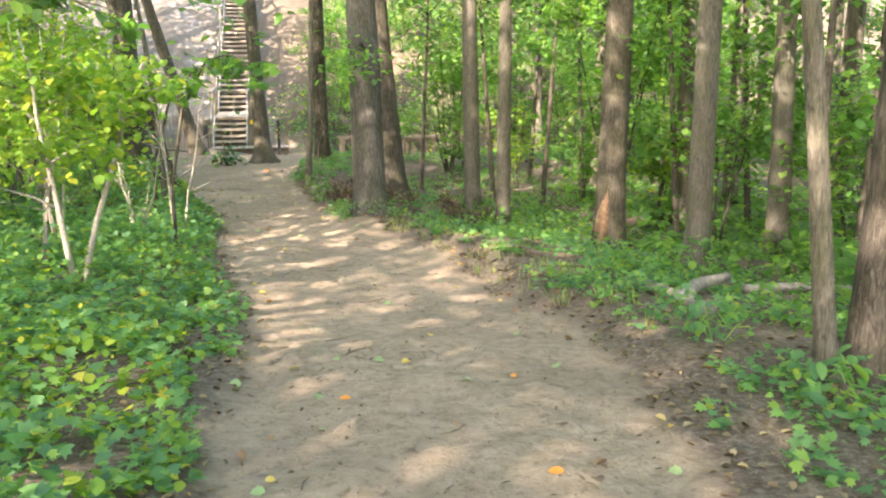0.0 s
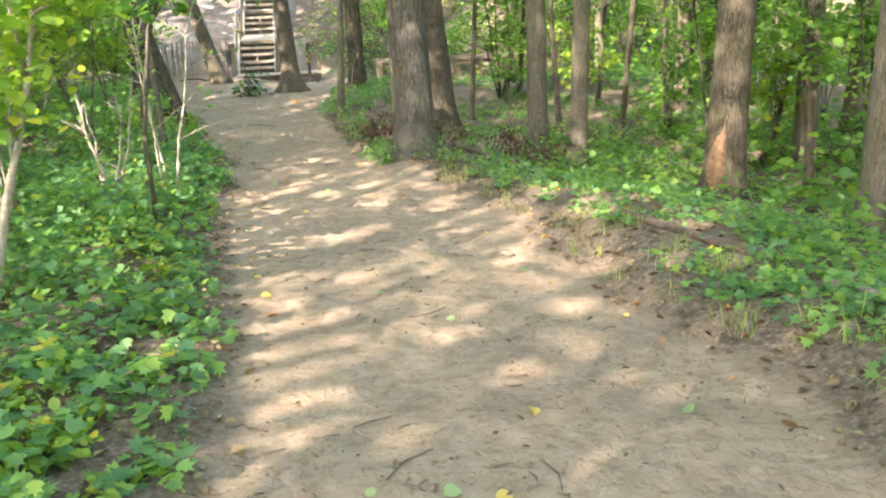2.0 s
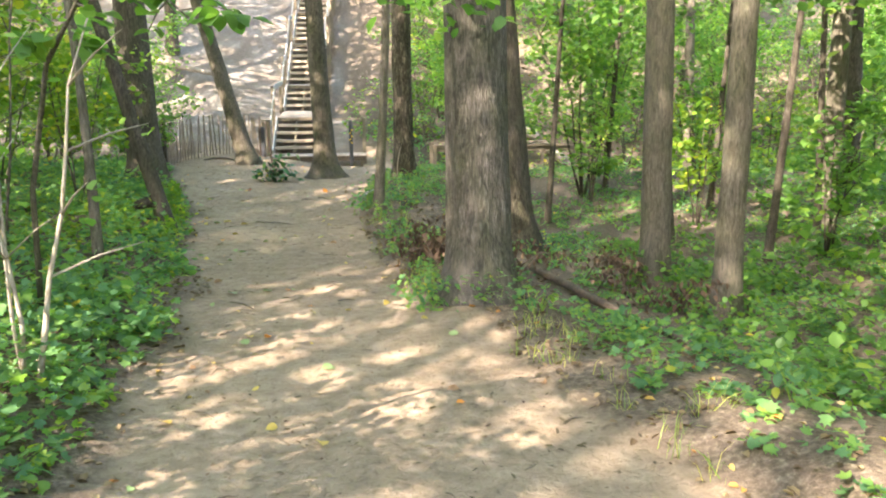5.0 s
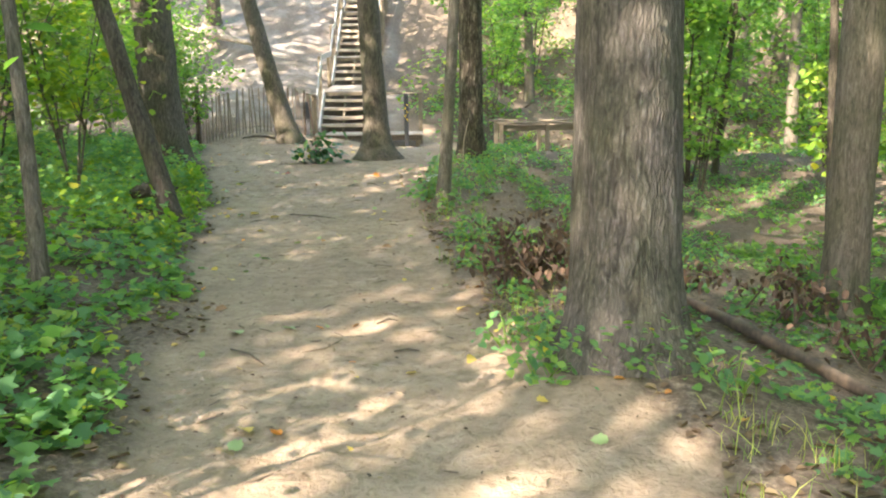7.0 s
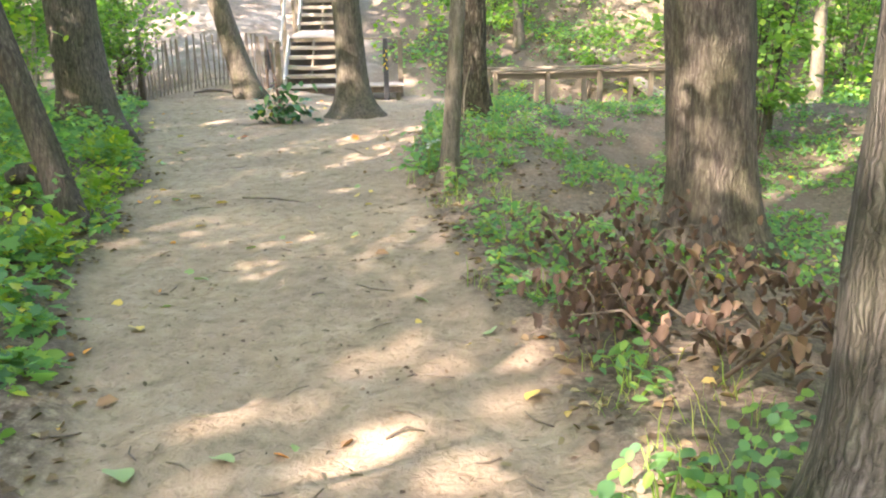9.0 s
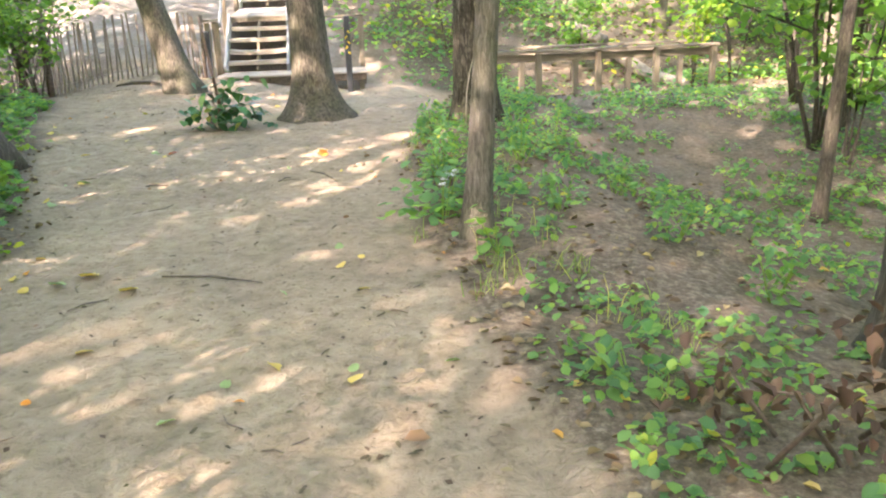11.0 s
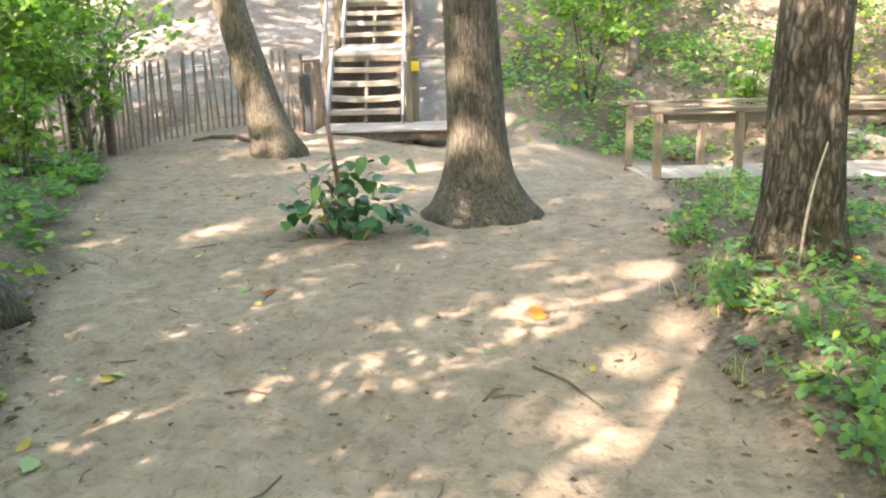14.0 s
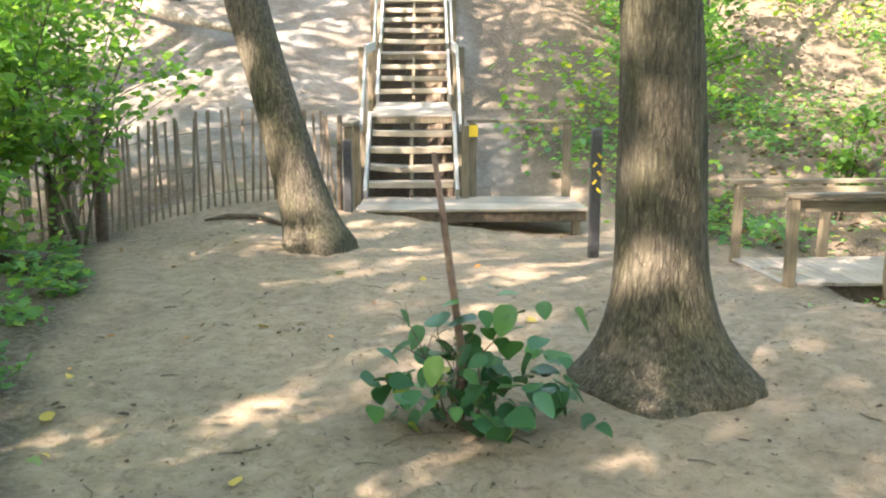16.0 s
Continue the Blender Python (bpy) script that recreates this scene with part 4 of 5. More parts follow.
shrub(-6.6, 10.6, 3.0, 5, (0.0, 0.0), 650, 0.11, M_YELLOW, 67, "yellow-green leafy shrub in the wood", low=0.2)
shrub(-6.9, 13.4, 3.2, 5, (0.0, 0.0), 700, 0.11, M_YELLOW, 68, "leafy green shrub in the wood", low=0.2)
shrub(-8.6, 16.6, 3.3, 5, (0.0, 0.0), 1500, 0.115, M_YELLOW, 69, "leafy green shrub in the wood", low=0.15)
shrub(-11.6, 26.6, 2.9, 6, (0.05, 0.0), 1100, 0.12, M_LEAF, 70, "leafy green shrub growing through the fence", low=0.1)
shrub(-12.4, 28.6, 3.2, 6, (0.05, 0.0), 1000, 0.12, M_LEAF, 71, "leafy green shrub behind the fence", low=0.1)
shrub(-10.9, 24.2, 2.2, 5, (-0.05, 0.0), 500, 0.11, M_LEAF, 72, "leafy green shrub on the bank", low=0.15)
shrub(-13.5, 23.5, 3.4, 5, (0, 0), 800, 0.13, M_LEAF, 73, "leafy green shrub in the wood", low=0.1)
i = 74
for x, y, h in ((-4.6, 4.9, 2.0), (-6.4, 3.6, 2.6), (4.8, 7.4, 2.4), (5.4, 11.5, 2.8), (4.2, 15.6, 2.4), (3.2, 18.4, 2.2), (6.8, 20, 3), (1.9, 20.8, 2.3), (0.2, 22.6, 2.0), (2.6, 24.5, 2.8), (4.8, 27.5, 3), (7.5, 9, 3), (8, 15, 3.2), (1.0, 33.4, 2.4), (4.2, 34, 2.8), (-1.6, 34.6, 2.0), (-10.5, 19.0, 3.2), (-9.7, 13.0, 3.2), (-8.2, 8.2, 3.2)):
    shrub(x, y, h, 4, (0, 0), 480, 0.125, M_LEAF if i % 3 else M_YELLOW, i, "leafy green shrub under the trees", low=0.2, bark=M_BARK_DARK)
    i += 1

# saplings whose leaves hang beside and over the way, some coloured as if backlit
for x, y, h, ln, n, lo, sd in ((-6.9, 12.4, 3.3, (0.05, 0.0), 1000, 0.5, 181), (-8.0, 15.2, 3.6, (0.10, 0.0), 1200, 0.5, 182), (-12.0, 27.5, 3.6, (0.06, 0.0), 1900, 0.12, 184), (-11.5, 25.2, 2.9, (0.03, 0.0), 1200, 0.12, 185), (-13.0, 26.3, 4.0, (0.08, 0.0), 1900, 0.1, 186), (-10.9, 22.6, 3.2, (0, 0), 1200, 0.2, 187), (-10.75, 27.2, 1.9, (0.0, 0.0), 620, 0.1, 191), (-10.7, 25.7, 1.2, (0.0, 0.0), 420, 0.05, 192), (-11.6, 28.2, 3.0, (0.1, 0.0), 1100, 0.25, 193), (-9.4, 18.9, 3.8, (0.05, 0), 2200, 0.2, 189), (-7.7, 18.3, 3.0, (-0.05, 0), 1000, 0.35, 194), (-6.3, 14.6, 4.2, (0.0, 0), 800, 0.6, 195), (-12.9, 30.2, 4.2, (0.08, 0.0), 1700, 0.2, 190)):
    shrub(x, y, h, 4, ln, n, 0.105, M_YELLOW if sd in (181, 182, 189, 194, 195, 187) else M_LEAF, sd, "leafy sapling with bright green leaves beside the trail", bark=M_BARK_PALE, spread=0.95, low=lo, category="sapling", thick=0.018)

def arching_sapling(points, n, leaf, seed):
    """A thin stem that arches over the edge of the trail, with broad leaves hanging from its outer half."""
    o = points[0]
    z = ground_z(o[0], o[1])
    t = thing("sapling", pose(o[0], o[1], z), "arching sapling whose broad leaves hang over the trail", "sapling")
    rng = np.random.default_rng(seed)
    pts = [Vector((p[0] - o[0], p[1] - o[1], p[2])) for p in points]
    v, f = tube(pts, [0.026 * (1 - 0.8 * i / (len(pts) - 1)) for i in range(len(pts))], 8, 0.2, 0, seed)
    mesh_object("stem", v, f, M_BARK_PALE, t, True)
    tips = []
    for k in range(9):
        i = len(pts) - 1 - k % 3
        b = pts[i].lerp(pts[i - 1], 0.2 + 0.25 * (k // 3))
        e = b + Vector(rng.uniform(-1, 1, 3) * np.array([0.34, 0.34, 0.10]) + np.array([0, 0, -0.06]))
        v, f = tube([b, b.lerp(e, 0.5) + Vector((0, 0, 0.03)), e], [0.007, 0.005, 0.003], 5)
        mesh_object("twig", v, f, M_BARK_PALE, t, True)
        tips += [b.lerp(e, j) for j in (0.3, 0.5, 0.7, 0.85, 1.0)]
    tips = np.array([tuple(p) for p in tips])
    q = tips[rng.integers(0, len(tips), n)] + rng.normal(size=(n, 3)) * np.array([0.05, 0.05, 0.03])
    leaves("foliage", q, leaf * rng.uniform(0.6, 1.2, n), (-60, 5), "broad_fine", M_LEAF, t, seed)


arching_sapling([(-3.3, 9.7, -0.1), (-3.25, 9.6, 0.9), (-3.0, 9.4, 1.8), (-2.6, 9.1, 2.35), (-2.25, 8.85, 2.4), (-1.95, 8.65, 2.2)], 120, 0.12, 196)
arching_sapling([(-4.6, 12.6, -0.1), (-4.5, 12.5, 1.0), (-4.1, 12.2, 1.9), (-3.6, 11.9, 2.35), (-3.1, 11.7, 2.35), (-2.75, 11.5, 2.1)], 120, 0.13, 197)
arching_sapling([(-4.4, 6.6, -0.1), (-4.2, 6.5, 1.1), (-3.8, 6.4, 2.0), (-3.3, 6.2, 2.5), (-2.8, 6.0, 2.5), (-2.4, 5.9, 2.3)], 130, 0.12, 198)

# broad-leaved plant at the slim tree's foot
foot = thing("broad_leaved_plant", pose(-3.16, 19.05, ground_z(-3.16, 19.05)), "small plant with broad light green leaves at a tree foot", "plant")
rng = np.random.default_rng(209)
q = rng.normal(size=(26, 3)) * np.array([0.11, 0.09, 0.06]) + np.array([0, 0, 0.17])
for k in range(5):
    v, f = tube([(0, 0, -0.02), tuple(q[k])], [0.005, 0.003], 5)
    mesh_object("stalk", v, f, M_GRASS, foot)
leaves("foliage", q, rng.uniform(0.05, 0.10, 26), (-35, 10), "broad_fine", M_HERB, foot, 209)

def herb_clump(x, y, wide, tall, n, leaf, mat, seed, label):
    """One bushy low plant: a few stalks and the leaves on them."""
    t = thing("low_plant", pose(x, y, ground_z(x, y)), label, "plant")
    rng = np.random.default_rng(seed)
    a, r = rng.uniform(0, 6.2832, n), np.sqrt(rng.random(n)) * wide
    z = tall * (0.15 + 0.85 * rng.random(n)) * (1 - 0.5 * (r / wide) ** 2)
    q = np.stack([r * np.cos(a), r * np.sin(a), z], 1)
    for k in range(7):
        v, f = tube([(q[k][0] * 0.2, q[k][1] * 0.2, -0.03), (q[k][0] * 0.7, q[k][1] * 0.7, q[k][2] * 0.7), tuple(q[k])], [0.005, 0.004, 0.002], 5)
        mesh_object("stalk", v, f, M_GRASS, t)
    leaves("foliage", q, leaf * rng.uniform(0.5, 1.25, n), (-55, 20), "oval_fine", mat, t, seed)


for k, (x, y, wide, tall, n, leaf) in enumerate(((-1.92, 14.1, 0.22, 0.22, 60, 0.075), (-1.7, 13.55, 0.2, 0.16, 46, 0.07), (-1.95, 15.0, 0.18, 0.26, 50, 0.07), (-2.15, 16.3, 0.2, 0.28, 55, 0.07), (-2.6, 17.4, 0.22, 0.30, 60, 0.07), (-0.75, 13.45, 0.24, 0.24, 60, 0.07), (-0.1, 12.9, 0.2, 0.32, 60, 0.075), (0.75, 11.6, 0.22, 0.28, 60, 0.075), (1.55, 7.6, 0.24, 0.24, 60, 0.07), (1.9, 5.2, 0.26, 0.3, 70, 0.085), (2.2, 4.1, 0.3, 0.36, 90, 0.1))):
    herb_clump(x, y, wide, tall, n, leaf, M_HERB, 400 + k, "small bushy green plant at the trail edge")
# the sunlit look of these plants lies in their yellow leaf colour
for k, (x, y, wide, tall, n) in enumerate(((-6.95, 19.7, 0.3, 0.46, 150), (-7.25, 20.3, 0.28, 0.4, 120), (-6.5, 18.9, 0.26, 0.34, 110), (-5.45, 16.4, 0.24, 0.36, 90), (-5.95, 17.7, 0.26, 0.4, 110))):
    herb_clump(x, y, wide, tall, n, 0.085, M_YELLOW, 430 + k, "sunlit yellow-green plant on the bank beside the trail")

for k, (x, y, tall) in enumerate(((-3.62, 20.6, 0.44), (-3.0, 20.85, 0.40), (-3.62, 21.5, 0.42), (-3.85, 22.1, 0.28), (-2.7, 21.6, 0.36), (-3.6, 21.1, 0.30), (-3.0, 22.0, 0.34), (-2.3, 20.4, 0.36), (-2.1, 19.3, 0.34), (-2.75, 19.6, 0.38), (-1.7, 18.6, 0.34), (-3.95, 23.4, 0.28))):
    herb_clump(x, y, 0.17, tall, 120, 0.055, M_HERB, 450 + k, "upright leafy green plant on the verge")
o = Vector((-3.52, 22.38, ground_z(-3.52, 22.38)))
v, f = tube([o + Vector((0, 0, -0.1)), o + Vector((0.02, -0.02, 0.3)), o + Vector((0.05, 0.0, 0.48)), o + Vector((0.10, 0.02, 0.68))], [0.008, 0.008, 0.006, 0.004], 7, 0.2)
tagged(mesh_object("dead_stalk", v, f, M_STEM, None, True), "pale dry dead stalk leaning before a tree", "stalk")

# small plants round the foot of the thick tree
rng = np.random.default_rng(207)
a = rng.uniform(0, 6.2832, 420)
r = 0.36 + np.abs(rng.normal(0, 0.11, 420))
q = on_ground(-1.32 + r * np.cos(a), 13.88 + r * np.sin(a), 0.03) + np.stack([0 * a, 0 * a, 0.26 * rng.random(420) * np.exp(-(r - 0.4) * 2)], 1)
tagged(leaves("undergrowth", q, rng.uniform(0.03, 0.06, 420), (-40, 15), "oval", M_HERB, None, 207), "small green plants round a tree foot", "plants", kind="stuff")

# understory: tall leafy saplings, three kinds, copied through the wood
under = [shrub(6.2, 6.2, 4.6, 4, (0.02, 0.0), 2300, 0.12, M_LEAF, 201, "tall leafy sapling under the trees", bark=M_BARK_DARK, spread=0.9, low=0.22, category="sapling", thick=0.024),
         shrub(5.0, 17.6, 5.4, 3, (0.03, 0.02), 2300, 0.13, M_LEAF, 202, "tall leafy sapling under the trees", bark=M_BARK_DARK, spread=0.8, low=0.28, category="sapling", thick=0.03),
         shrub(4.4, 12.6, 3.8, 4, (-0.02, 0.0), 1900, 0.12, M_LEAF, 203, "leafy spreading sapling under the trees", bark=M_BARK_DARK, spread=1.0, low=0.2, category="sapling", thick=0.02)]
rnd = random.Random(15)
taken, tries = [(6.2, 6.2), (5.0, 17.6), (4.4, 12.6)], 0
while len(taken) < 105 and tries < 5000:
    tries += 1
    x, y = rnd.uniform(-24, 20), rnd.uniform(-2, 50)
    u, v = stair_frame(x, y)
    lo, hi = float(np.interp(y, EDGE_Y, EDGE_L)), float(np.interp(y, EDGE_Y, EDGE_R))
    if (lo - (5.0 if y < 16 else 3.6) < x < hi + 3.3 and y < 33) or (-8 < u < 4.5 and -4 < v < 24) or (x > -3 and 26 < y < 32 and x < 3):
        continue
    if any(math.hypot(x - a, y - b) < 1.7 for a, b in taken):
        continue
    taken.append((x, y))
    copy_thing(under[rnd.choice((0, 0, 1, 1, 2))], pose(x, y, ground_z(x, y), 0, 0, rnd.uniform(0, 360)))

# bush with a dead stake-like stem in the middle of the trail
stake = shrub(-6.48, 23.72, 0.62, 6, (0.0, 0.0), 0, 0.1, M_DARKLEAF, 95, "low bush of broad dark green leaves round a bare stem", spread=1.3, low=0.1, bark=M_TWIG, thick=0.007)
v, f = tube([(-0.01, 0, -0.1), (0.0, 0, 0.35), (-0.05, 0, 0.70), (-0.09, 0, 1.0), (-0.13, 0, 1.28)], [0.020, 0.019, 0.017, 0.015, 0.012], 9, 0.25, 0, 4)
mesh_object("bare_stem", v, f, M_STAKE, stake, True)
rng = np.random.default_rng(96)
q = rng.normal(size=(112, 3)) * np.array([0.27, 0.14, 0.11]) + np.array([0.10, -0.04, 0.20])
q = np.concatenate([q, rng.normal(size=(26, 3)) * np.array([0.17, 0.09, 0.14]) + np.array([0.10, 0, 0.50])])
q[:, 2] = np.abs(q[:, 2])
leaves("foliage", q, rng.uniform(0.075, 0.16, len(q)), (-65, 15), "broad_fine", M_DARKLEAF, stake, 96)

# white-flowered plant
def flower_plant(x, y, seed):
    t = thing("flowering_plant", pose(x, y, ground_z(x, y)), "bushy green plant with small white flower heads", "plant")
    rng = np.random.default_rng(seed)
    q = np.abs(rng.normal(size=(150, 3))) * np.array([0.16, 0.16, 0.17]) * np.sign(rng.normal(size=(150, 3)) * np.array([1, 1, 0]) + np.array([0, 0, 1])) + np.array([0, 0, 0.03])
    leaves("foliage", q, rng.uniform(0.05, 0.10, 150), (-40, 20), "oval", M_HERB, t, seed)
    for k in range(5):
        c = np.array([rng.uniform(-0.2, 0.2), rng.uniform(-0.2, 0.1), rng.uniform(0.25, 0.33)])
        v, f = tube([(c[0] * 0.4, c[1] * 0.4, 0), tuple(c)], [0.004, 0.003], 5)
        mesh_object("stalk", v, f, M_GRASS, t)
        q = c + rng.uniform(-1, 1, size=(60, 3)) * np.array([0.022, 0.022, 0.008])
        leaves("flower_head", q, rng.uniform(0.009, 0.015, 60), (-10, 50), "small", M_FLOWER, t, seed + k)


flower_plant(-3.55, 19.75, 97)

# dead branch with hanging brown leaves beside the thick tree
def dead_branch(x, y, n, size, seed):
    t = thing("dead_branch", pose(x, y, ground_z(x, y)), "fallen branch hung with withered brown leaves", "branch")
    rnd = random.Random(seed)
    rng = np.random.default_rng(seed)
    tips = []
    for k in range(7):
        a = rnd.uniform(0, 6.28)
        ln = size * rnd.uniform(0.5, 1.0)
        o = Vector((rnd.uniform(-0.3, 0.3), rnd.uniform(-0.3, 0.3), 0.03))
        e = o + Vector((math.cos(a) * ln, math.sin(a) * ln, rnd.uniform(0.12, 0.42)))
        mid = o.lerp(e, 0.5) + Vector((0, 0, 0.12))
        v, f = tube([o, mid, e], [0.010, 0.007, 0.003], 6, 0.2)
        mesh_object("twig", v, f, M_TWIG, t, True)
        tips += [o.lerp(mid, 0.6), mid, mid.lerp(e, 0.35), mid.lerp(e, 0.7), e]
    tips = np.array([tuple(p) for p in tips])
    q = tips[rng.integers(0, len(tips), n)] + rng.normal(size=(n, 3)) * np.array([0.10, 0.10, 0.06])
    q[:, 2] = np.maximum(q[:, 2], 0.10)
    leaves("withered_leaves", q, rng.uniform(0.04, 0.09, n), (-88, -30), "curled", M_DEAD, t, seed)


for k, (x, y, n, s) in enumerate(((-1.8, 15.2, 240, 0.65), (-1.65, 16.2, 260, 0.75), (-1.0, 15.6, 190, 0.65), (-2.0, 16.9, 150, 0.5), (0.0, 16.0, 170, 0.6), (0.5, 15.0, 120, 0.5))):
    dead_branch(x, y, n, s, 110 + k)

# logs and sticks
def log(points, radii, mat, label, seed, name="log", category="log"):
    o = Vector(points[0])
    z = ground_z(o.x, o.y)
    pts = [Vector((p[0] - o.x, p[1] - o.y, ground_z(p[0], p[1]) + p[2] - z)) for p in points]
    fine_p, fine_r = [], []
    for i in range(len(pts) - 1):
        for k in range(4):
            fine_p.append(pts[i].lerp(pts[i + 1], k / 4))
            fine_r.append(radii[i] + (radii[i + 1] - radii[i]) * k / 4)
    fine_p.append(pts[-1])
    fine_r.append(radii[-1])
    v, f = tube(fine_p, fine_r, 12, 0.25, 0, seed, 0.12)
    ob = mesh_object(name, v, f, mat, None, True)
    ob.matrix_world = Matrix.Translation((o.x, o.y, z))
    return tagged(ob, label, category)


log([(-0.85, 16.1, 0.06), (-0.45, 15.0, 0.07), (0.05, 13.9, 0.05), (0.5, 13.0, 0.03)], [0.032, 0.045, 0.04, 0.022], M_LOG_DARK, "long fallen grey-brown branch behind the thick tree", 1)
log([(0.75, 10.1, 0.02), (1.1, 9.2, 0.02), (1.7, 8.0, 0.02)], [0.028, 0.038, 0.04], M_LOG_DARK, "dark half-buried root along the verge", 2)
log([(2.0, 6.3, 0.06), (2.3, 6.9, 0.10), (2.75, 7.4, 0.2)], [0.06, 0.055, 0.045], M_LOG, "pale grey fallen log in the low plants", 3)
log([(2.05, 5.8, 0.05), (2.0, 6.3, 0.06), (1.85, 6.8, 0.06), (1.75, 7.3, 0.04)], [0.065, 0.06, 0.05, 0.03], M_LOG, "pale grey forked log in the low plants", 4)
log([(3.0, 7.6, 0.12), (3.8, 8.0, 0.2), (4.6, 8.2, 0.1)], [0.05, 0.05, 0.035], M_LOG, "pale fallen log among plants", 5)
log([(-10.2, 28.7, 0.02), (-9.95, 28.82, 0.04), (-9.6, 28.8, 0.045), (-9.2, 28.6, 0.03)], [0.014, 0.028, 0.03, 0.024], M_LOG_DARK, "dark bent stick on the sand", 6, "stick", "stick")
log([(-12.4, 26.2, 0.12), (-11.3, 25.9, 0.10), (-10.35, 26.3, 0.04)], [0.13, 0.11, 0.06], M_LOG_DARK, "dark rotten log on the bank", 7)
log([(-0.6, 35.6, 0.25), (0.2, 34.4, 0.2), (0.8, 33.2, 0.1)], [0.14, 0.16, 0.17], M_LOG, "fallen log lying down the wooded slope", 8)
log([(-1.4, 36.4, 0.3), (-0.7, 35.7, 0.35)], [0.15, 0.16], M_LOG, "pale broken log on the wooded slope", 9)
log([(-16, 36, 0.3), (-13.8, 35.2, 0.4), (-11.9, 34.9, 0.6)], [0.14, 0.12, 0.05], M_LOG, "grey fallen trunk on the sandy slope", 10)
log([(3.0, 14.6, 0.1), (4.5, 15.4, 0.12), (6.2, 15.6, 0.1)], [0.09, 0.1, 0.08], M_LOG_DARK, "dark fallen log deep in the plants", 12)
log([(-5.4, 8.0, 0.05), (-4.4, 7.4, 0.07), (-3.5, 7.15, 0.04)], [0.045, 0.05, 0.03], M_LOG_DARK, "dark fallen branch under the shrubs", 13)

# ---- litter on the ground ----
def litter(name, n, area, size, mat, seed, label, side=None, shape="curled", reach=3.0, pitch=(-12, 14), lift=0.008):
    x, y, rng = scatter(n, *area, seed)
    on, off_l, off_r = trail(x, y)
    off = off_l if side == "l" else off_r if side == "r" else off_l + off_r
    ok = (off > 0.0) & (off < reach * rng.random(n) + 0.1) if side else (off < 0.05)
    x, y = x[ok], y[ok]
    return tagged(leaves(name, on_ground(x, y, lift), size * rng.uniform(0.6, 1.3, len(x)), pitch, shape, mat, None, seed), label, "leaves", kind="stuff")


litter("leaf_litter", 9000, (-8, 0, 0.5, 26), 0.058, M_LITTER, 131, "brown and yellow fallen leaves under the plants", "l")
litter("leaf_litter", 16000, (-4.5, 5, 0.5, 27), 0.058, M_LITTER, 132, "brown and yellow fallen leaves on the verge", "r")
litter("leaf_litter", 16000, (-8, 0, 0.5, 26), 0.048, M_LITTER, 137, "dead leaves trodden into the trail edge", "l", reach=0.55)
litter("leaf_litter", 14000, (-4.5, 2.5, 0.5, 27), 0.048, M_LITTER, 138, "dead leaves trodden into the trail edge", "r", reach=0.6)
litter("leaf_litter", 4000, (-4, 12, 31, 50), 0.13, M_LITTER, 133, "brown fallen leaves on the wooded slope", "r", reach=15)
x, y, rng = scatter(15000, -11, 2, 1, 30, 134)
on, off_l, off_r = trail(x, y)
ok = (on > 0.5) & (fuzz(x, y, 1.4, 5) + rng.normal(0, 0.4, len(x)) > 0.1)
x2, y2, rng2 = scatter(46000, -11, 2, 1, 30, 136)
on2 = trail(x2, y2)[0]
ok2 = (on2 > 0.4) & (fuzz(x2, y2, 1.1, 9) + rng2.normal(0, 0.5, len(x2)) > 0.0)
tagged(leaves("bark_chips", on_ground(x2[ok2], y2[ok2], 0.006), 0.008 + 0.050 * rng2.random(ok2.sum()) ** 3.4, (-8, 14), "chip", M_CHIP, None, 136), "dark crumbs of bark and twig strewn on the trail", "debris", kind="stuff")
tagged(leaves("debris", on_ground(x[ok], y[ok], 0.004), rng.uniform(0.010, 0.036, ok.sum()), (-8, 20), "small", M_DEAD, None, 134), "small dark crumbs of leaf and bark on the trail", "debris", kind="stuff")

# grass tufts on the verge
x, y, rng = scatter(900, -4.6, 2.0, 5, 27, 135)
on, off_l, off_r = trail(x, y)
ok = (off_r > 0.05) & (off_r < 0.9)
x, y = np.repeat(x[ok], 14), np.repeat(y[ok], 14)
q = on_ground(x, y) + rng.normal(size=(len(x), 3)) * np.array([0.05, 0.05, 0])
tagged(leaves("grass", q, rng.uniform(0.07, 0.22, len(x)), (30, 85), "blade", M_GRASS, None, 135), "thin green and dry grass tufts on the verge", "grass", kind="stuff")


def fallen_leaf(x, y, size, mat, shape, label, turn, tilt=6, group="fallen leaves on the trail"):
    shape = {"oval": "oval_fine", "broad": "broad_fine", "lobed": "ragged_fine"}.get(shape, shape)
    ob = leaves("fallen_leaf", [(0, 0, 0)], size, (0, 2), shape, mat, None, 7, np.array([0.0]))
    ob.matrix_world = pose(x, y, ground_z(x, y) + 0.012, tilt, tilt * 0.6, turn)
    return tagged(ob, label, "leaf", group)


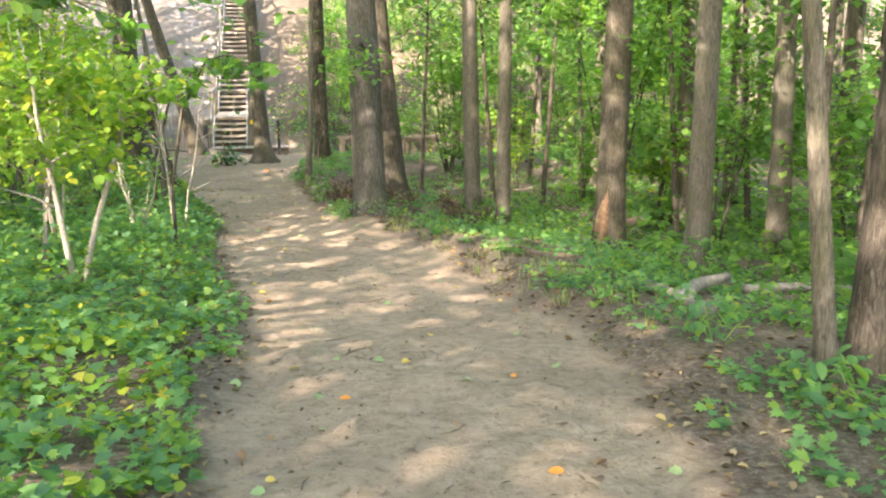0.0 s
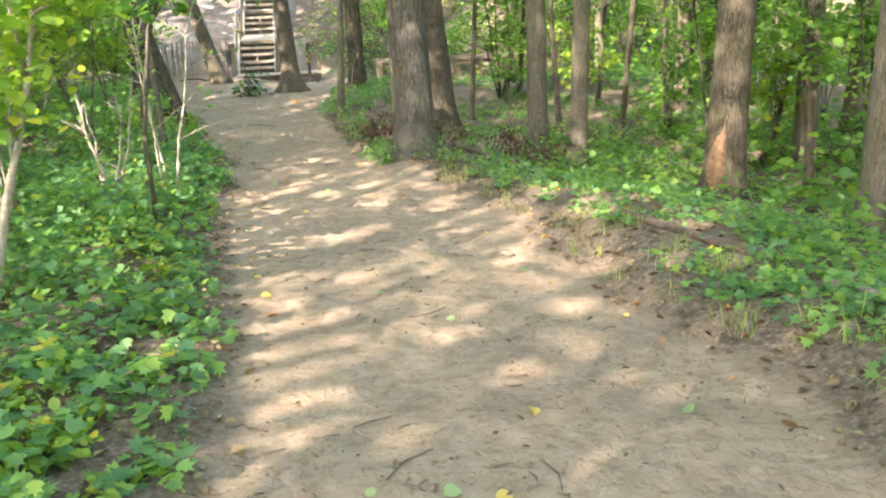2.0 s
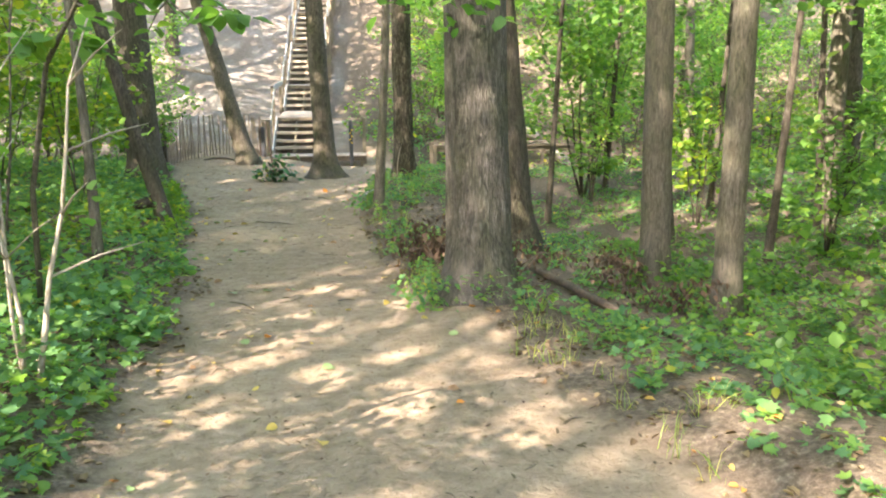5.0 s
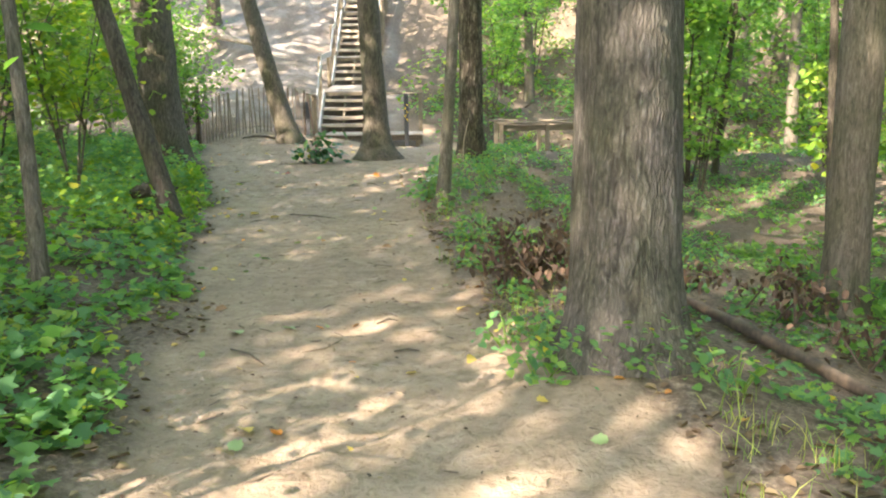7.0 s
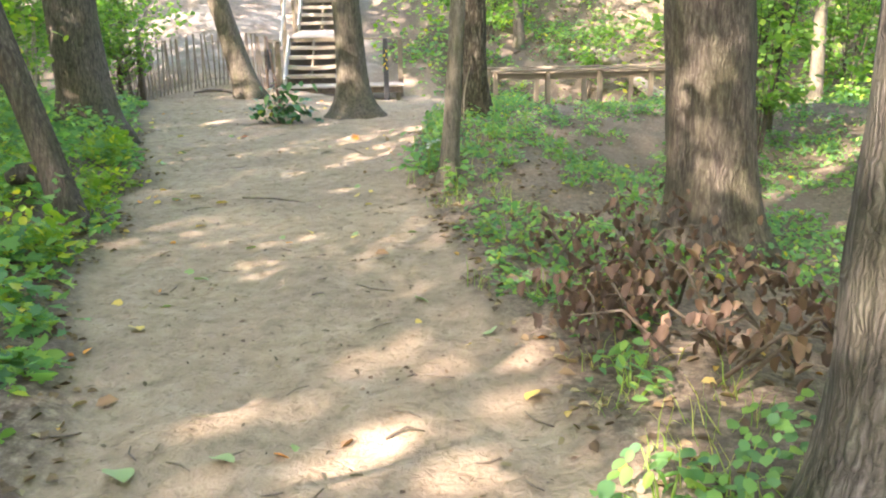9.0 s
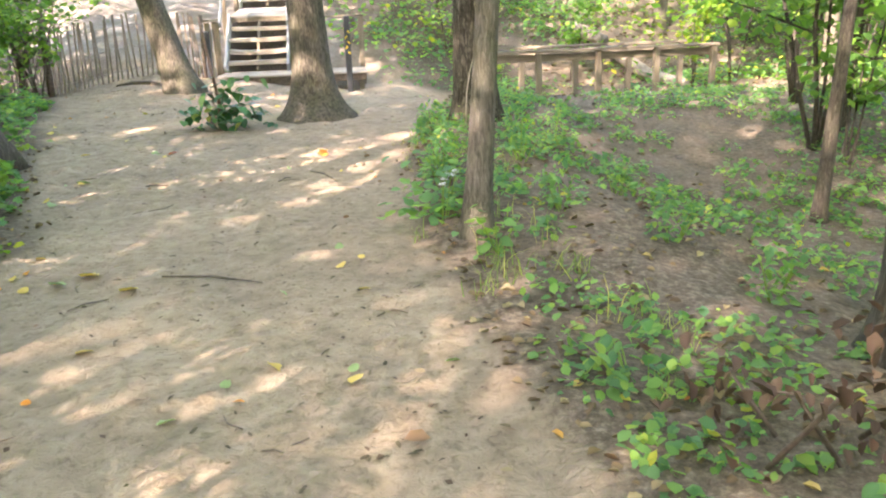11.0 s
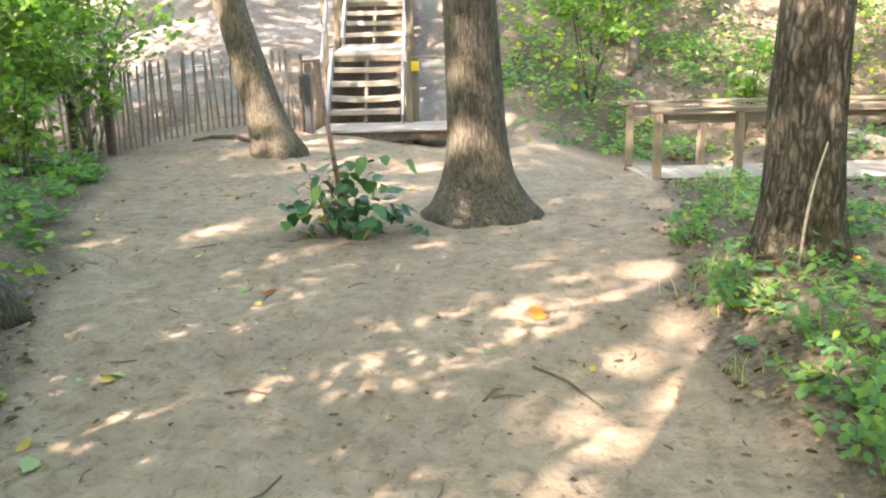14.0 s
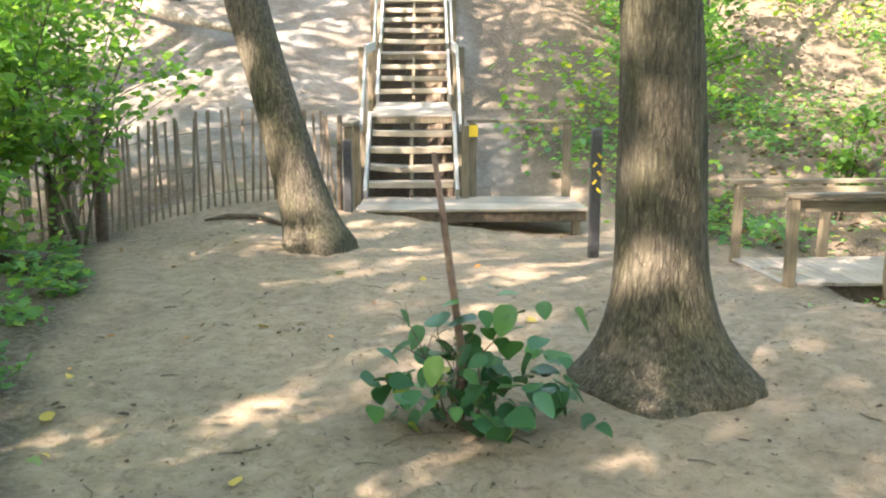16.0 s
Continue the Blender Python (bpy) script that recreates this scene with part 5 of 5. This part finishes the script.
fallen_leaf(-4.89, 22.05, 0.11, M_FALL_ORANGE, "maple", "bright orange fallen leaf curled on the sand", 40, 48)
for x, y, size, mat, shape, label in (
        (-6.57, 22.35, 0.10, M_FALL_RED, "oval", "red fallen leaf on the sand"), (-6.89, 21.16, 0.13, M_FALL_GREEN, "lobed", "fresh green fallen leaf on the sand"),
        (-5.62, 18.81, 0.13, M_FALL_YELLOW, "lobed", "golden yellow fallen leaf on the trail"), (-5.25, 18.54, 0.11, M_FALL_YELLOW, "lobed", "golden yellow fallen leaf on the trail"),
        (-5.72, 18.65, 0.13, M_FALL_GREEN, "oval", "pale green fallen leaf on the trail"), (-3.73, 14.23, 0.12, M_FALL_GREEN, "broad", "pale yellow-green fallen leaf on the trail"),
        (-3.43, 14.36, 0.10, M_FALL_GREEN, "broad", "green fallen leaf on the trail"), (-4.38, 15.54, 0.09, M_FALL_YELLOW, "broad", "pale yellow fallen leaf on the trail"),
        (-4.46, 16.41, 0.11, M_FALL_GREEN, "oval", "pale green fallen leaf on the trail"), (-2.36, 14.9, 0.10, M_FALL_YELLOW, "oval", "yellow fallen leaf on the trail"),
        (-2.88, 12.81, 0.09, M_FALL_ORANGE, "curled", "orange-brown fallen leaf on the trail"), (-3.04, 12.85, 0.09, M_FALL_YELLOW, "lobed", "yellow fallen leaf on the trail"),
        (-2.05, 8.63, 0.08, M_FALL_YELLOW, "oval", "yellow fallen leaf on the trail"), (-1.84, 8.1, 0.08, M_FALL_YELLOW, "broad", "yellow fallen leaf on the trail"),
        (-1.06, 8.13, 0.09, M_FALL_GREEN, "lobed", "dark green fallen leaf on the trail"), (-0.07, 6.06, 0.09, M_FALL_YELLOW, "oval", "yellow fallen leaf on the trail"),
        (-0.39, 5.37, 0.08, M_FALL_GREEN, "broad", "dark green fallen leaf on the trail"), (-0.2, 5.34, 0.10, M_FALL_YELLOW, "oval", "pale yellow fallen leaf on the trail"),
        (-0.51, 4.46, 0.07, M_FALL_ORANGE, "oval", "orange fallen leaf on the trail"), (1.23, 4.32, 0.08, M_FALL_YELLOW, "lobed", "yellow fallen leaf on the trail")):
    fallen_leaf(x, y, size, mat, shape, label, 57 * x + 31 * y, 9)
for k, (a, b) in enumerate((((-5.07, 21.11), (-4.99, 21.24)), ((-4.88, 21.5), (-4.56, 21.1)), ((-6.24, 21.08), (-6.05, 21.1)), ((-5.1, 18.76), (-4.5, 18.74)), ((-2.86, 14.58), (-2.72, 14.62)), ((-3.6, 13.92), (-3.3, 13.72)), ((-2.6, 14.02), (-2.45, 14.04)))):
    log([(a[0], a[1], 0.01), ((a[0] + b[0]) / 2, (a[1] + b[1]) / 2 + 0.03, 0.016), (b[0], b[1], 0.01)], [0.005, 0.007, 0.003], M_LOG_DARK, "dark stick lying on the trail", 300 + k, "stick", "stick")
kinds = [(M_FALL_YELLOW, "lobed", "yellow fallen leaf on the trail"), (M_FALL_YELLOW, "broad", "pale yellow fallen leaf on the trail"), (M_FALL_BROWN, "curled", "dry brown fallen leaf on the trail"), (M_FALL_GREEN, "broad", "pale green fallen leaf on the trail"), (M_FALL_ORANGE, "oval", "orange fallen leaf on the trail"), (M_FALL_GREEN, "lobed", "green fallen leaf on the trail")]
rnd = random.Random(77)
made = 0
while made < 150:
    y = rnd.uniform(2.5, 27)
    lo, hi = float(np.interp(y, EDGE_Y, EDGE_L)), float(np.interp(y, EDGE_Y, EDGE_R))
    x = rnd.uniform(lo, hi)
    if rnd.random() < 0.45:
        x = lo + abs(rnd.gauss(0, 0.35)) if rnd.random() < 0.6 else hi - abs(rnd.gauss(0, 0.35))
    if math.hypot(x + 5.46, y - 24.42) < 0.6:
        continue
    mat, shape, label = kinds[rnd.choice((0, 1, 1, 2, 2, 3, 4, 5))]
    fallen_leaf(x, y, rnd.uniform(0.035, 0.095), mat, shape, label, rnd.uniform(0, 360), rnd.uniform(-14, 14))
    made += 1
for k in range(170):
    y = rnd.uniform(3, 27)
    x = rnd.uniform(float(np.interp(y, EDGE_Y, EDGE_L)), float(np.interp(y, EDGE_Y, EDGE_R)))
    if math.hypot(x + 5.46, y - 24.42) < 0.7:
        continue
    a, ln = rnd.uniform(0, 6.28), rnd.uniform(0.04, 0.12) + 0.25 * rnd.random() ** 5
    dx, dy = math.cos(a) * ln, math.sin(a) * ln
    log([(x, y, 0.008), (x + dx * 0.5 - dy * 0.12, y + dy * 0.5 + dx * 0.12, 0.010), (x + dx, y + dy, 0.008)], [0.003, 0.004, 0.002], M_TWIG, "dry dark twig lying on the trail", k, "twig", "twig")
